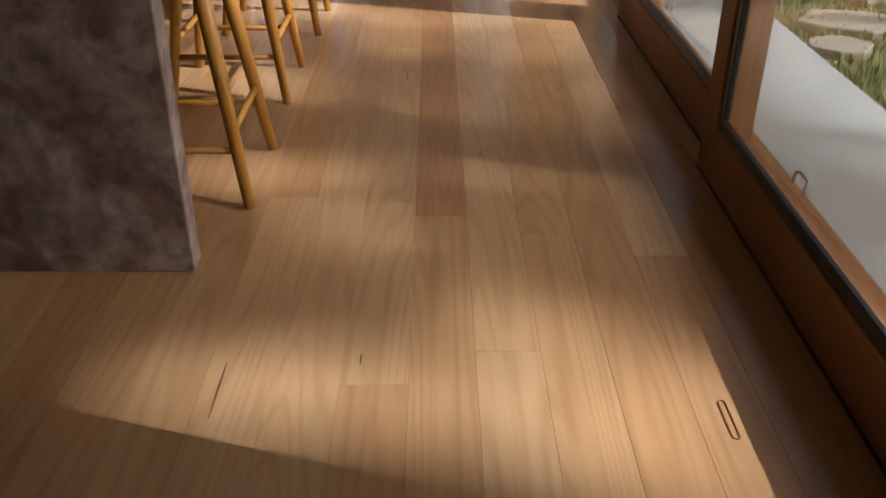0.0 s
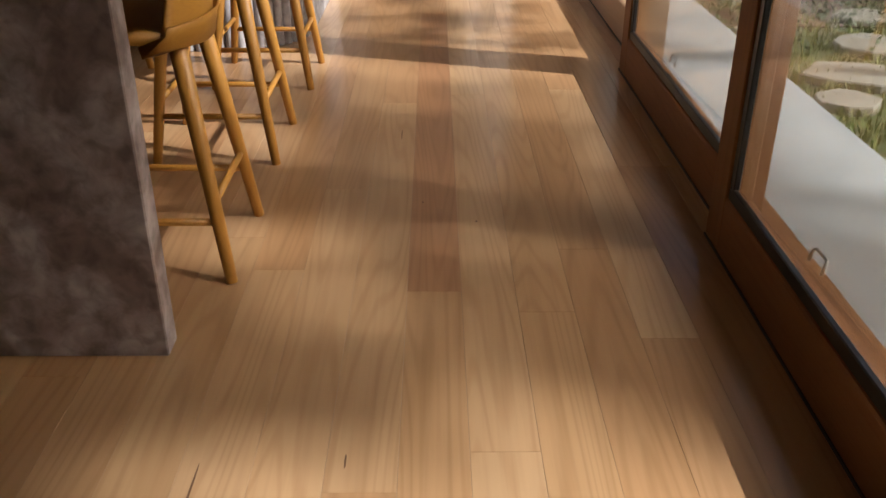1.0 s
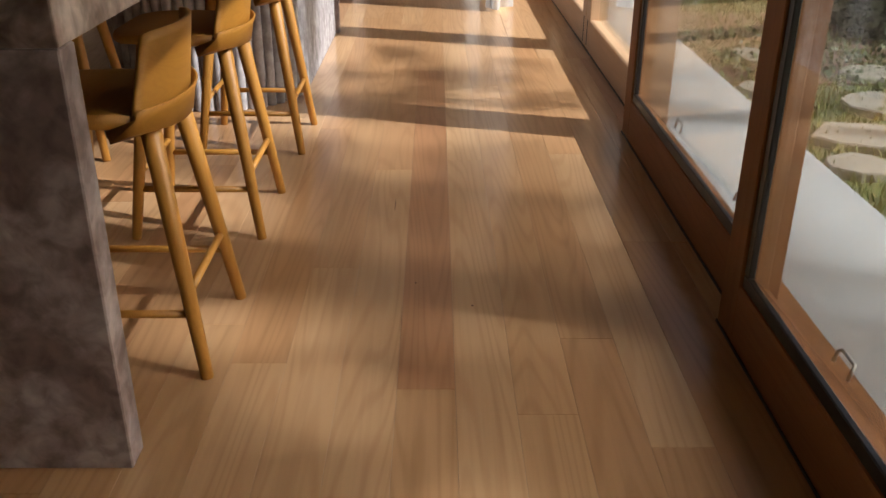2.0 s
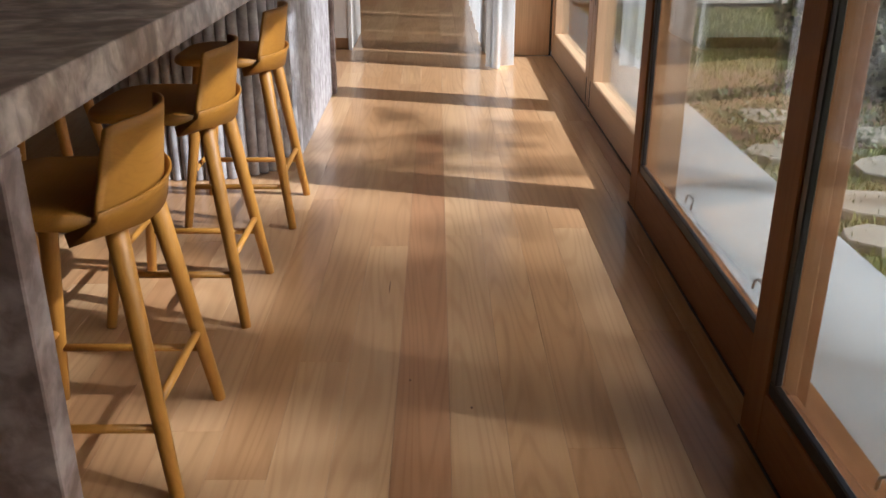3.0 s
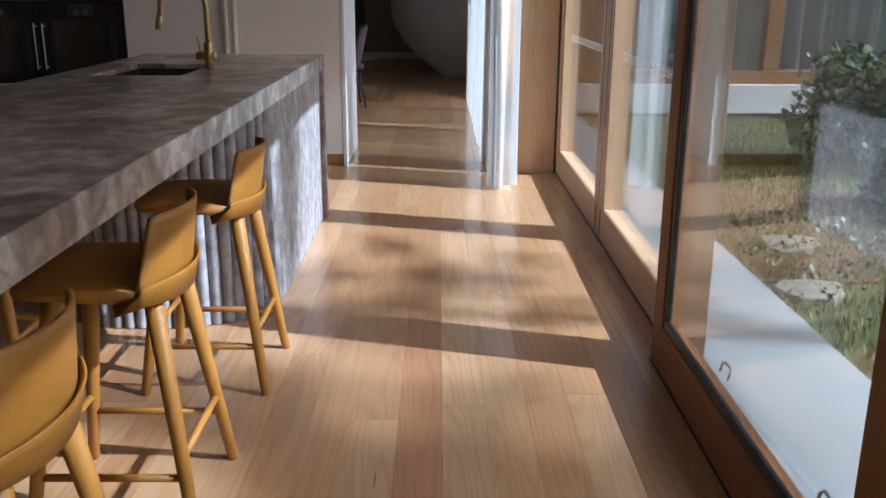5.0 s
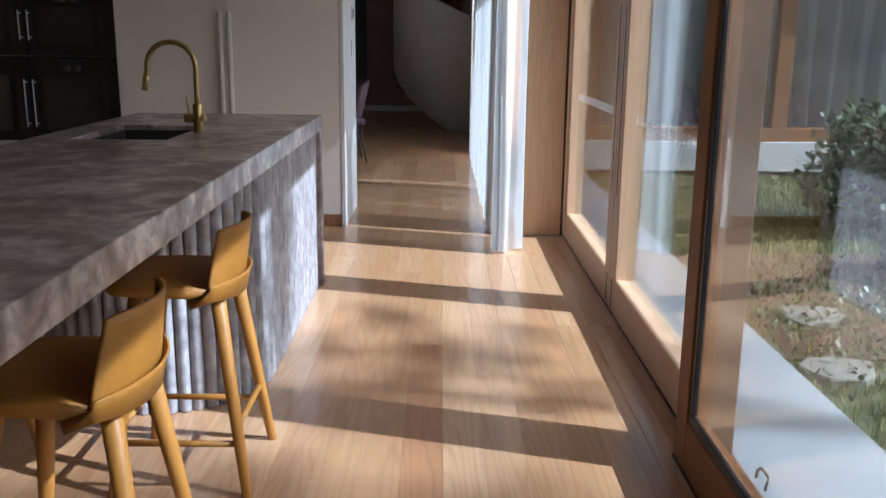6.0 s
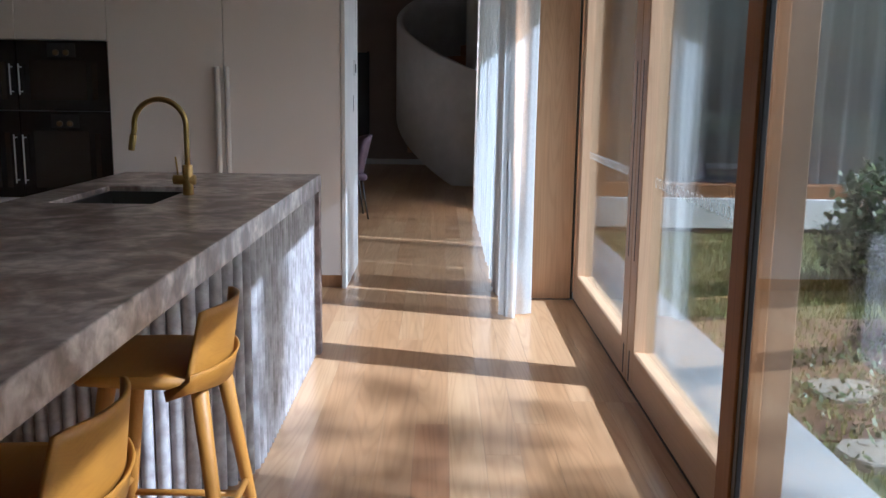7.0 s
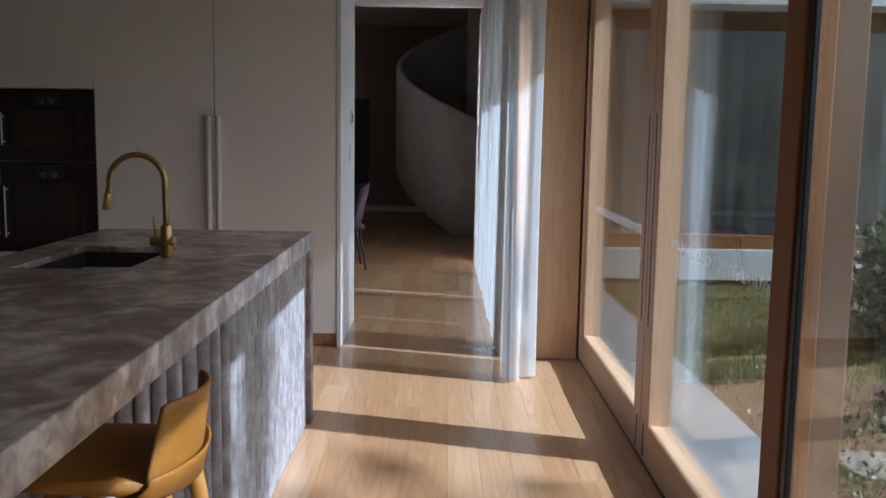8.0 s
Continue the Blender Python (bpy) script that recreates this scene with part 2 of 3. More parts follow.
VELVET = plain("plum_velvet", (0.12, 0.075, 0.10), (0.08, 0.05, 0.07), 0.9, scale=15)
GLASS = glass_of("window_glass")
SHEER = cloth_of("white_sheer", (0.72, 0.735, 0.745), 0.18)
SHEER_FAR = cloth_of("grey_sheer", (0.84, 0.85, 0.88), 0.06)
MARK = plain("frosted_marking", (0.80, 0.81, 0.80), None, 0.6)


# ---- mesh helpers ----
def part(name, bm, material, parent=None, label="", smooth=False):
    me = bpy.data.meshes.new(name)
    bm.to_mesh(me)
    bm.free()
    me.materials.append(material)
    if smooth:
        me.shade_smooth()
    ob = new(name, me)
    ob.parent = parent
    if label:
        ob["label"] = label
    return ob


def holder(name, at, label, category, group="", kind=""):
    ob = new(name)
    ob.empty_display_size = 0.05
    ob.location = at
    bpy.context.view_layer.update()
    return tagged(ob, label, category, group, kind)


def box(x0, y0, z0, x1, y1, z1, bevel=0.0, bm=None, segments=1):
    """A box with eased edges, in the parent's metres."""
    bm = bm or bmesh.new()
    m = Matrix.Translation(((x0 + x1) / 2, (y0 + y1) / 2, (z0 + z1) / 2)) @ Matrix.Diagonal((abs(x1 - x0), abs(y1 - y0), abs(z1 - z0), 1))
    made = bmesh.ops.create_cube(bm, size=1, matrix=m)
    if bevel:
        edges = list({e for v in made["verts"] for e in v.link_edges})
        bmesh.ops.bevel(bm, geom=edges, offset=bevel, segments=segments, affect="EDGES", profile=0.5)
    return bm


def rod(a, b, r0, r1=None, sides=16, bm=None, ease=0.0):
    """A round bar from a to b, tapering from r0 to r1, with eased ends."""
    bm = bm or bmesh.new()
    a, b, r1 = Vector(a), Vector(b), r0 if r1 is None else r1
    way = (b - a).normalized()
    side = way.orthogonal().normalized()
    up = way.cross(side)
    length = (b - a).length
    stations = [(0, r0), (length, r1)]
    if ease:
        stations = [(0, r0 - ease), (ease, r0), (length - ease, r1), (length, r1 - ease)]
    rings = []
    for d, r in stations:
        rings.append([bm.verts.new(a + way * d + (side * math.cos(2 * math.pi * k / sides) + up * math.sin(2 * math.pi * k / sides)) * r) for k in range(sides)])
    for p, q in zip(rings, rings[1:]):
        for k in range(sides):
            bm.faces.new((p[k], p[(k + 1) % sides], q[(k + 1) % sides], q[k]))
    bm.faces.new(rings[0][::-1])
    bm.faces.new(rings[-1])
    return bm


def tube(points, radius, sides=14, bm=None):
    """A round tube along a smooth line of points."""
    bm = bm or bmesh.new()
    pts = [Vector(p) for p in points]
    rings, side = [], None
    for k, p in enumerate(pts):
        way = (pts[min(k + 1, len(pts) - 1)] - pts[max(k - 1, 0)]).normalized()
        side = way.orthogonal().normalized() if side is None else (side - way * side.dot(way)).normalized()
        up = way.cross(side)
        r = radius(k / (len(pts) - 1)) if callable(radius) else radius
        rings.append([bm.verts.new(p + (side * math.cos(2 * math.pi * j / sides) + up * math.sin(2 * math.pi * j / sides)) * r) for j in range(sides)])
    for p, q in zip(rings, rings[1:]):
        for j in range(sides):
            bm.faces.new((p[j], p[(j + 1) % sides], q[(j + 1) % sides], q[j]))
    bm.faces.new(rings[0][::-1])
    bm.faces.new(rings[-1])
    return bm


def skin(rows, bm=None, closed=False):
    """Faces between rows of points; closed: each row is a ring, and the end rows are capped."""
    bm = bm or bmesh.new()
    vs = [[bm.verts.new(p) for p in row] for row in rows]
    n = len(vs[0])
    for p, q in zip(vs, vs[1:]):
        for k in range(n if closed else n - 1):
            bm.faces.new((p[k], p[(k + 1) % n], q[(k + 1) % n], q[k]))
    if closed:
        bm.faces.new(vs[0][::-1])
        bm.faces.new(vs[-1])
    bmesh.ops.recalc_face_normals(bm, faces=bm.faces)
    return bm


def structure(name, bm, material, label, category):
    return tagged(part(name, bm, material), label, category, kind="structure")


# ---- the shell of the house ----
ROOM_X0, ROOM_Y0, HEAD, CEILING = -4.6, -1.6, 2.48, 2.72
floor = structure("floor", box(ROOM_X0, ROOM_Y0, -0.12, 1.0, 20.0, -0.02), PLASTER, "wide timber floorboards with a satin finish", "floor")
structure("wall_west", box(ROOM_X0 - 0.15, ROOM_Y0 - 0.15, -0.12, ROOM_X0, 8.6, CEILING), WHITE, "plain white painted wall", "wall")
# South wall and pier are out of view; their dark finish is added to cut fill.
structure("wall_south", box(ROOM_X0, ROOM_Y0 - 0.15, -0.12, 1.10, ROOM_Y0, CEILING), FILL_CUT, "unseen wall, darkened to cut fill light", "wall")
structure("wall_east_pier", box(0.88, ROOM_Y0, -0.12, 1.15, 1.10, CEILING), FILL_CUT, "unseen pier beside the sliding doors, darkened to cut fill light", "wall")
structure("wall_east_header", box(0.88, 1.10, HEAD, 1.15, 7.53, CEILING), PANEL_WOOD, "timber head above the glazed doors", "wall")
structure("ceiling", box(ROOM_X0 - 0.15, ROOM_Y0 - 0.15, CEILING, 1.15, 8.6, CEILING + 0.15), CEIL, "plain white painted ceiling", "ceiling")
structure("wall_kitchen_back", box(ROOM_X0, 8.47, -0.12, -0.62, 8.6, CEILING), WHITE, "white wall behind the tall cabinets", "wall")
structure("ceiling_hall", box(-5.2, 8.6, 2.66, 1.15, 11.5, 2.9), CEIL, "low white hall ceiling with a downlight", "ceiling")
structure("ceiling_stair_hall", box(-5.2, 11.5, 3.3, 3.4, 18.6, 3.45), CEIL, "high pale ceiling over the stair hall", "ceiling")
structure("bulkhead", box(-5.2, 11.5, 2.66, 1.15, 11.62, 3.3), CEIL, "pale step between the low and high ceilings", "ceiling")
structure("wall_far", box(-5.2, 18.35, -0.12, 3.4, 18.5, 3.3), TAUPE, "dark taupe plaster end wall", "wall")
structure("wall_hall_west", box(-5.2, 8.6, -0.12, -5.05, 18.35, 3.3), PLASTER, "warm grey plaster wall of the dining room", "wall")
structure("wall_stair_east", box(3.25, 12.3, -0.12, 3.4, 18.35, 3.3), PLASTER, "plain plaster wall behind the stair", "wall")
structure("wall_stair_south", box(1.15, 12.3, -0.12, 3.25, 12.42, 3.3), PLASTER, "plain plaster wall beside the stair", "wall")
structure("floor_stair", box(1.0, 12.3, -0.12, 3.25, 18.35, -0.004), BOARD, "timber floor under the curved stair", "floor")
structure("baseboard", box(-5.05, 18.33, 0, 3.25, 18.35, 0.1, 0.002), WHITE, "low pale skirting along the end wall", "skirting")
structure("wall_hall_header", box(0.95, 7.75, 2.5, 1.15, 12.3, 3.3), PANEL_WOOD, "timber head above the hall windows", "wall")


def hall_window():
    """Three fixed lights behind the drawn sheer."""
    w = holder("window_1", (1.05, 7.75, 0), "timber-framed hall window behind sheer curtains", "window", kind="structure")
    for k in range(4):
        y = k * 1.49
        part("mullion", box(-0.045, y, 0, 0.045, y + 0.075, 2.5, 0.004), DOOR_WOOD, w)
    for k in range(3):
        y = k * 1.49 + 0.075
        part("window_sill", box(-0.045, y, 0, 0.045, y + 1.415, 0.12, 0.004), RAIL_WOOD, w)
        p = part("pane", box(-0.004, y, 0.12, 0.004, y + 1.415, 2.5), GLASS, w)
        p.visible_shadow = False


hall_window()
column = tagged(part("timber_column", box(0.735, 7.548, 0, 1.010, 7.75, CEILING, 0.003), PANEL_WOOD), "tall pale timber column panel beside the glazed doors", "column", kind="structure")
part("shadow_gap", box(1.010, 7.553, 0, 1.026, 7.75, CEILING), BLACK, column, "black recessed joint")
structure("eave", box(1.15, -3.0, 2.5, 1.62, 7.75, 2.66), CEIL, "white roof overhang over the terrace", "eave")
structure("roof", box(-5.4, -3.0, 3.5, 2.70, 18.6, 3.6), PLASTER, "plain flat roof", "roof")


# ---- glazed doors ----
def glazed_door(name, x, y0, y1, deep, stile_a, stile_b, rail, seal, label, pulls=(), rings=False, slots=(), wood=None, turn=0.0, meeting=None):
    """A tall timber leaf: x is its room face, y0 to y1 its length; the pane sits back in the frame."""
    d = holder(name, (x, y0, 0), label, "door", "glazed doors", "structure")
    w, gx = y1 - y0, 0.024 if seal else deep * 0.55
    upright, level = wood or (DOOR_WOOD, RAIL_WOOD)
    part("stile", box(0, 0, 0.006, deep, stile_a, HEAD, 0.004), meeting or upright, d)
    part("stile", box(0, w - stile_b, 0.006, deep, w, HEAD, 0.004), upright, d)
    bm = bmesh.new()
    ring = [(0, 0.006), (deep, 0.006), (deep, rail - 0.01), (gx, rail - 0.004), (0.012, rail), (0.003, rail - 0.004), (0, rail - 0.012)]
    part("bottom_rail", skin([[(px, yy, pz) for px, pz in ring] for yy in (stile_a, w - stile_b)], bm, True), level, d)
    part("top_rail", box(0, stile_a, HEAD - 0.12, deep, w - stile_b, HEAD, 0.004), level, d)
    for off in (0.0, 0.018):
        p = part("pane", box(gx + off, stile_a, rail - 0.006, gx + off + 0.006, w - stile_b, HEAD - 0.12), GLASS, d)
        p.matrix_basis = pose(0.026 if turn else 0.0, 0, 0, 0, 0, turn)
        p.visible_shadow = False
    if seal:
        t = 0.030
        for a in ((gx - 0.018, stile_a, rail - 0.004, gx - 0.002, w - stile_b, rail + t), (gx - 0.018, stile_a, rail + t, gx - 0.002, stile_a + t, HEAD - 0.12), (gx - 0.018, w - stile_b - t, rail + t, gx - 0.002, w - stile_b, HEAD - 0.12)):
            part("seal", box(*a, 0.003), GASKET, d, "black rubber glazing seal")
    part("floor_joint", box(-0.004, 0.0, -0.001, 0.0, w, 0.007), BLACK, d, "black joint at the floor")
    for y in pulls:
        bar = tube([(gx + 0.068 + dx, y + dy, rail + dz) for dx, dy, dz in ((0, -0.035, -0.006), (0.004, -0.035, 0.018), (0.010, -0.029, 0.025), (0.010, 0.029, 0.025), (0.004, 0.035, 0.018), (0, 0.035, -0.006))], 0.0042, 10)
        part("lift_pull", bar, STEEL, d, "small bent steel pull", True)
    for ys, z0, z1, wide in slots:
        part("flush_slot", box(-0.002, ys - wide / 2, z0, 0.0, ys + wide / 2, z1), BLACK, d, "dark recessed finger slot")
    if rings:
        bm = bmesh.new()
        yy = stile_a + 0.05
        while yy < w - stile_b - 0.03:
            rows = []
            for k in range(12):
                a = 2 * math.pi * k / 12
                rows.append([(gx - 0.0015, yy + math.cos(a) * r, 0.932 + math.sin(a) * r * 1.15) for r in (0.0145, 0.0180)])
            skin(rows + rows[:1], bm)
            yy += 0.060
        part("safety_marking", bm, MARK, d, "row of pale frosted rings")
    return d


def slots_at(y):
    return [(y, 0.575, 1.44, 0.007), (y + 0.004, 0.025, 0.165, 0.016)]


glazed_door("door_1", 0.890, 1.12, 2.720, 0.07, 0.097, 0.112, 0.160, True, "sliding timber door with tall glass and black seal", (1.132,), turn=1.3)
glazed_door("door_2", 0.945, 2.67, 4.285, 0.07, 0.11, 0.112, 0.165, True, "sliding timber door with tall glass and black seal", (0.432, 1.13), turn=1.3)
# door_3's near stile takes the tone with shade put into it.
glazed_door("door_3", 1.030, 4.25, 5.878, 0.09, 0.13, 0.13, 0.178, False, "pale timber glazed door with frosted rings", (), True, slots_at(1.565), PALE_DOOR, meeting=SHADED_STILE)
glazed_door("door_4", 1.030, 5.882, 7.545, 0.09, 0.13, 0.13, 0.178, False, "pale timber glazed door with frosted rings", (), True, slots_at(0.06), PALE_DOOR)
structure("threshold", box(0.70, 1.10, -0.03, 1.15, 7.53, -0.019), RAIL_WOOD, "timber threshold under the glazed doors", "threshold")


# ---- the island ----
IX0, IX1, IY0, IY1, TOP, UNDER = -1.36, -0.412, 2.143, 6.306, 0.893, 0.815
SX0, SX1, SY0, SY1 = -1.20, -0.838, 5.07, 5.65
island = holder("kitchen_island", (-0.87, 4.2, 0), "grey stone kitchen island with a fluted curved pedestal", "kitchen island")
OX, OY = 0.87, -4.2


def slab_with_hole():
    bm = bmesh.new()
    xs, ys = [IX0, SX0, SX1, IX1], [IY0, SY0, SY1, IY1]
    for i in range(3):
        for j in range(3):
            if (i, j) != (1, 1):
                box(xs[i] + OX, ys[j] + OY, UNDER, xs[i + 1] + OX, ys[j + 1] + OY, TOP, 0, bm)
    bmesh.ops.remove_doubles(bm, verts=bm.verts, dist=1e-5)
    seen = {}
    for f in bm.faces:
        seen.setdefault(tuple(round(c, 4) for c in f.calc_center_median()), []).append(f)
    bmesh.ops.delete(bm, geom=[f for fs in seen.values() if len(fs) > 1 for f in fs], context="FACES")
    sharp = [e for e in bm.edges if len(e.link_faces) == 2 and e.calc_face_angle() > 0.5]
    bmesh.ops.bevel(bm, geom=sharp, offset=0.004, segments=2, affect="EDGES", profile=0.5)
    return bm


part("benchtop", slab_with_hole(), STONE, island)
part("end_slab", box(IX0 + OX, IY0 + OY, 0, IX1 + OX, 2.211 + OY, UNDER - 0.0005, 0.003), STONE_DULL, island)
part("end_slab", box(IX0 + OX, 6.236 + OY, 0, IX1 + OX, IY1 + OY, UNDER - 0.0005, 0.003), STONE_DULL, island)
PX0, PX1, PY0, PR = IX0 + 0.026, -0.436, 4.558, 0.37


def pedestal_line(inset):
    """The pedestal's plan, from the far right end round the front to the far left end."""
    pts = [(PX1 - inset, 6.234)]
    for cx, a0 in ((PX1 - PR, 0.0), (PX0 + PR, -90.0)):
        for k in range(13):
            a = radians(a0 - 90.0 * k / 12)
            pts.append((cx + (PR - inset) * math.cos(a), PY0 + PR + (PR - inset) * math.sin(a)))
    pts.append((PX0 + inset, 6.234))
    return pts


core = pedestal_line(0.02)
part("pedestal_core", skin([[(x + OX, y + OY, z) for x, y in core] for z in (0.0, UNDER - 0.001)], None, True), FLUTED, island)
walkline = [Vector((x, y, 0)) for x, y in pedestal_line(0.022)]
lengths = [(b - a).length for a, b in zip(walkline, walkline[1:])]
total = sum(lengths)
count = round(total / 0.046)
pitch = total / count
flute_bm = bmesh.new()
half = [(math.cos(math.pi * k / 8), math.sin(math.pi * k / 8)) for k in range(9)]
skin([[(pitch * 0.485 * c, -0.027 * s, z) for c, s in half] for z in (0.003, UNDER - 0.002)], flute_bm)
flute_mesh = bpy.data.meshes.new("flute")
flute_bm.to_mesh(flute_mesh)
flute_bm.free()
flute_mesh.materials.append(FLUTED)
flute_mesh.shade_smooth()
for k in range(count):
    d, at = (k + 0.5) * pitch, 0
    while d > lengths[at]:
        d -= lengths[at]
        at += 1
    way = (walkline[at + 1] - walkline[at]).normalized()
    spot = walkline[at] + way * d
    f = new("flute", flute_mesh)
    f.parent = island
    f.matrix_basis = pose(spot.x + OX, spot.y + OY, 0, 0, 0, math.degrees(math.atan2(-way.y, -way.x)))

sink = holder("sink", ((SX0 + SX1) / 2, (SY0 + SY1) / 2, 0.62), "black composite sink basin set under the stone top", "sink")
hw, hl = (SX1 - SX0) / 2 - 0.003, (SY1 - SY0) / 2 - 0.003
bm = bmesh.new()
box(-hw, -hl, 0, hw, hl, 0.012, 0, bm)
for a in ((-hw, -hl, 0.012, -hw + 0.01, hl, 0.252), (hw - 0.01, -hl, 0.012, hw, hl, 0.252), (-hw + 0.01, -hl, 0.012, hw - 0.01, -hl + 0.01, 0.252), (-hw + 0.01, hl - 0.01, 0.012, hw - 0.01, hl, 0.252)):
    box(*a, 0, bm)
part("basin", bm, SINK_STEEL, sink)
part("drain", rod((0, 0, 0.012), (0, 0, 0.017), 0.045, 0.042, 24), STEEL, sink, "round steel drain", True)

tap = holder("kitchen_tap", (-0.790, 5.36, TOP), "aged brass gooseneck kitchen tap on the island", "tap")
part("base", rod((0, 0, 0), (0, 0, 0.115), 0.0205, 0.0195, 24, None, 0.002), BRASS, tap, "", True)
reach = 0.098
neck = [(0, 0, 0.112 + 0.033 * k) for k in range(5)] + [(-reach + reach * math.cos(a), 0, 0.262 + reach * math.sin(a)) for a in [math.pi * k / 16 * 1.04 for k in range(17)]]
neck += [(neck[-1][0] - 0.003 * k, 0, neck[-1][2] - 0.014 * k) for k in (1, 2)]
part("neck", tube(neck, 0.0105, 16), BRASS, tap, "", True)
e = Vector(neck[-1])
part("spray_head", rod(e + Vector((0.001, 0, 0.004)), e + Vector((-0.010, 0, -0.055)), 0.0135, 0.0125, 18, None, 0.002), BRASS, tap, "", True)
valve = part("valve", rod((-0.055, 0, 0.058), (0.03, 0, 0.058), 0.019, 0.019, 20, None, 0.003), BRASS, tap, "", True)
part("lever", rod((-0.036, 0, 0.07), (-0.045, 0, 0.145), 0.004, 0.0035, 10, None, 0.001), BRASS, valve, "", True)


# ---- stools ----
def bar_stool(at, turn):
    """Local axes: the sitter faces -x, the back stands at +x."""
    s = holder("bar_stool", (0, 0, 0), "golden oak bar stool with a low curved back", "bar stool", "stools at the island")
    rows = []
    for k in range(25):
        u = -1 + 2 * k / 24
        y = 0.193 * u
        back = 0.115 + 0.048 * (1 - u * u)
        front = -0.20 + 0.05 * abs(u) ** 5
        edge = 0.010 * abs(u) ** 4
        rows.append([(front, y, 0.600 - edge), (front + 0.006, y, 0.610), (-0.05, y, 0.608 + edge * 0.5), (back, y, 0.610), (back, y, 0.572 + edge), (-0.05, y, 0.576 + edge), (front + 0.01, y, 0.585 + edge * 0.5)])
    part("seat", skin(rows, None, True), SEAT_WOOD, s, "", True)
    rows = []
    for k in range(25):
        u = -1 + 2 * k / 24
        y = 0.200 * u
        back = 0.113 + 0.050 * (1 - u * u)
        out = 0.005 + 0.009 * (1 - abs(u) ** 3)
        rows.append([(back, y, 0.606), (back + out * 0.6, y, 0.616), (back + out, y, 0.624), (back + out + 0.004, y, 0.621), (back + out * 0.75, y, 0.604), (back + 0.002, y, 0.580 - 0.022 * (1 - u * u)), (back - 0.055, y, 0.556 - 0.010 * (1 - u * u)), (back - 0.06, y, 0.583)])
    part("rear_lip", skin(rows, None, True), SEAT_WOOD, s, "", True)
    rows = []
    for k in range(25):
        u = -1 + 2 * k / 24
        ring = []
        for j in range(9):
            v = j / 8
            half = 0.195 - 0.046 * v
            crown = 0.168 - 0.004 * u * u - 0.004 * abs(u) ** 16
            ring.append((0.112 + 0.050 * (1 - u * u) + 0.026 * v, half * u, 0.602 + crown * v))
        rows.append(ring + [(x - 0.010, y, z) for x, y, z in ring[::-1]])
    part("backrest", skin(rows, None, True), SEAT_WOOD, s, "", True)
    foot, head, zt = 0.190, 0.112, 0.574
    at_z = lambda z: foot + (head - foot) * z / zt
    for sx in (1, -1):
        for sy in (1, -1):
            part("leg", rod((sx * foot, sy * (foot + 0.002), 0), (sx * head, sy * head, zt), 0.0145, 0.0222, 18, None, 0.002), STOOL_WOOD, s, "", True)
    for sy in (1, -1):
        part("footrest", rod((-at_z(0.153), sy * at_z(0.153), 0.153), (at_z(0.153), sy * at_z(0.153), 0.153), 0.0095, 0.0095, 14), STOOL_WOOD, s, "", True)
    for sx in (1, -1):
        part("footrest", rod((sx * at_z(0.2), -at_z(0.2), 0.2), (sx * at_z(0.2), at_z(0.2), 0.2), 0.0095, 0.0095, 14), STOOL_WOOD, s, "", True)
    s.matrix_basis = pose(*at, 0, 0, 0, turn)
    return s


first = bar_stool((-0.532, 2.652), 0)
for x, y, turn in ((-0.542, 3.410, 0), (-0.527, 4.190, 0), (-1.245, 2.66, 180), (-1.245, 3.38, 180), (-1.245, 4.11, 180)):
    copy_thing(first, pose(x, y, 0, 0, 0, turn))


# ---- tall cabinets and ovens ----
CY = 7.762


def tall_cabinet(x0, x1, z0, z1, label, handle=0):
    c = holder("tall_cabinet", ((x0 + x1) / 2, CY, z0), label, "cabinet", "tall kitchen cabinets")
    w = (x1 - x0) / 2
    part("body", box(-w, 0.024, 0, w, 0.70, z1 - z0), CABINET, c)
    d = part("door", box(-w + 0.002, 0, 0.002, w - 0.002, 0.022, z1 - z0 - 0.002, 0.0015), CABINET, c)
    if handle:
        x = handle * (w - 0.030)
        bar = rod((x, -0.042, 0.50), (x, -0.042, 1.350), 0.0165, 0.0165, 18, None, 0.003)
        h = part("handle", bar, HANDLE, d, "long round pale handle", True)
        for z in (0.56, 1.30):
            part("handle_post", rod((x, 0.002, z), (x, -0.03, z), 0.008, 0.008, 12), HANDLE, d)
    return c


TOPZ = CEILING - 0.002
tall_cabinet(-1.226, -0.478, 0.088, TOPZ, "tall warm white cabinet door with a long round handle", -1)
tall_cabinet(-1.962, -1.226, 0.088, TOPZ, "tall warm white cabinet door with a long round handle", 1)
for x0, x1 in ((-2.545, -1.962), (-3.128, -2.545), (-3.711, -3.128)):
    tall_cabinet(x0, x1, 1.592, TOPZ, "warm white cupboard above the built-in ovens")
    tall_cabinet(x0, x1, 0.088, 0.576, "warm white cupboard under the built-in ovens")
tall_cabinet(-4.59, -3.711, 0.088, TOPZ, "tall warm white cabinet door")
tagged(part("kickboard", box(-4.59, CY + 0.05, 0, -0.478, CY + 0.07, 0.086), PANEL_WOOD), "recessed timber kickboard under the tall cabinets", "kickboard", kind="structure")


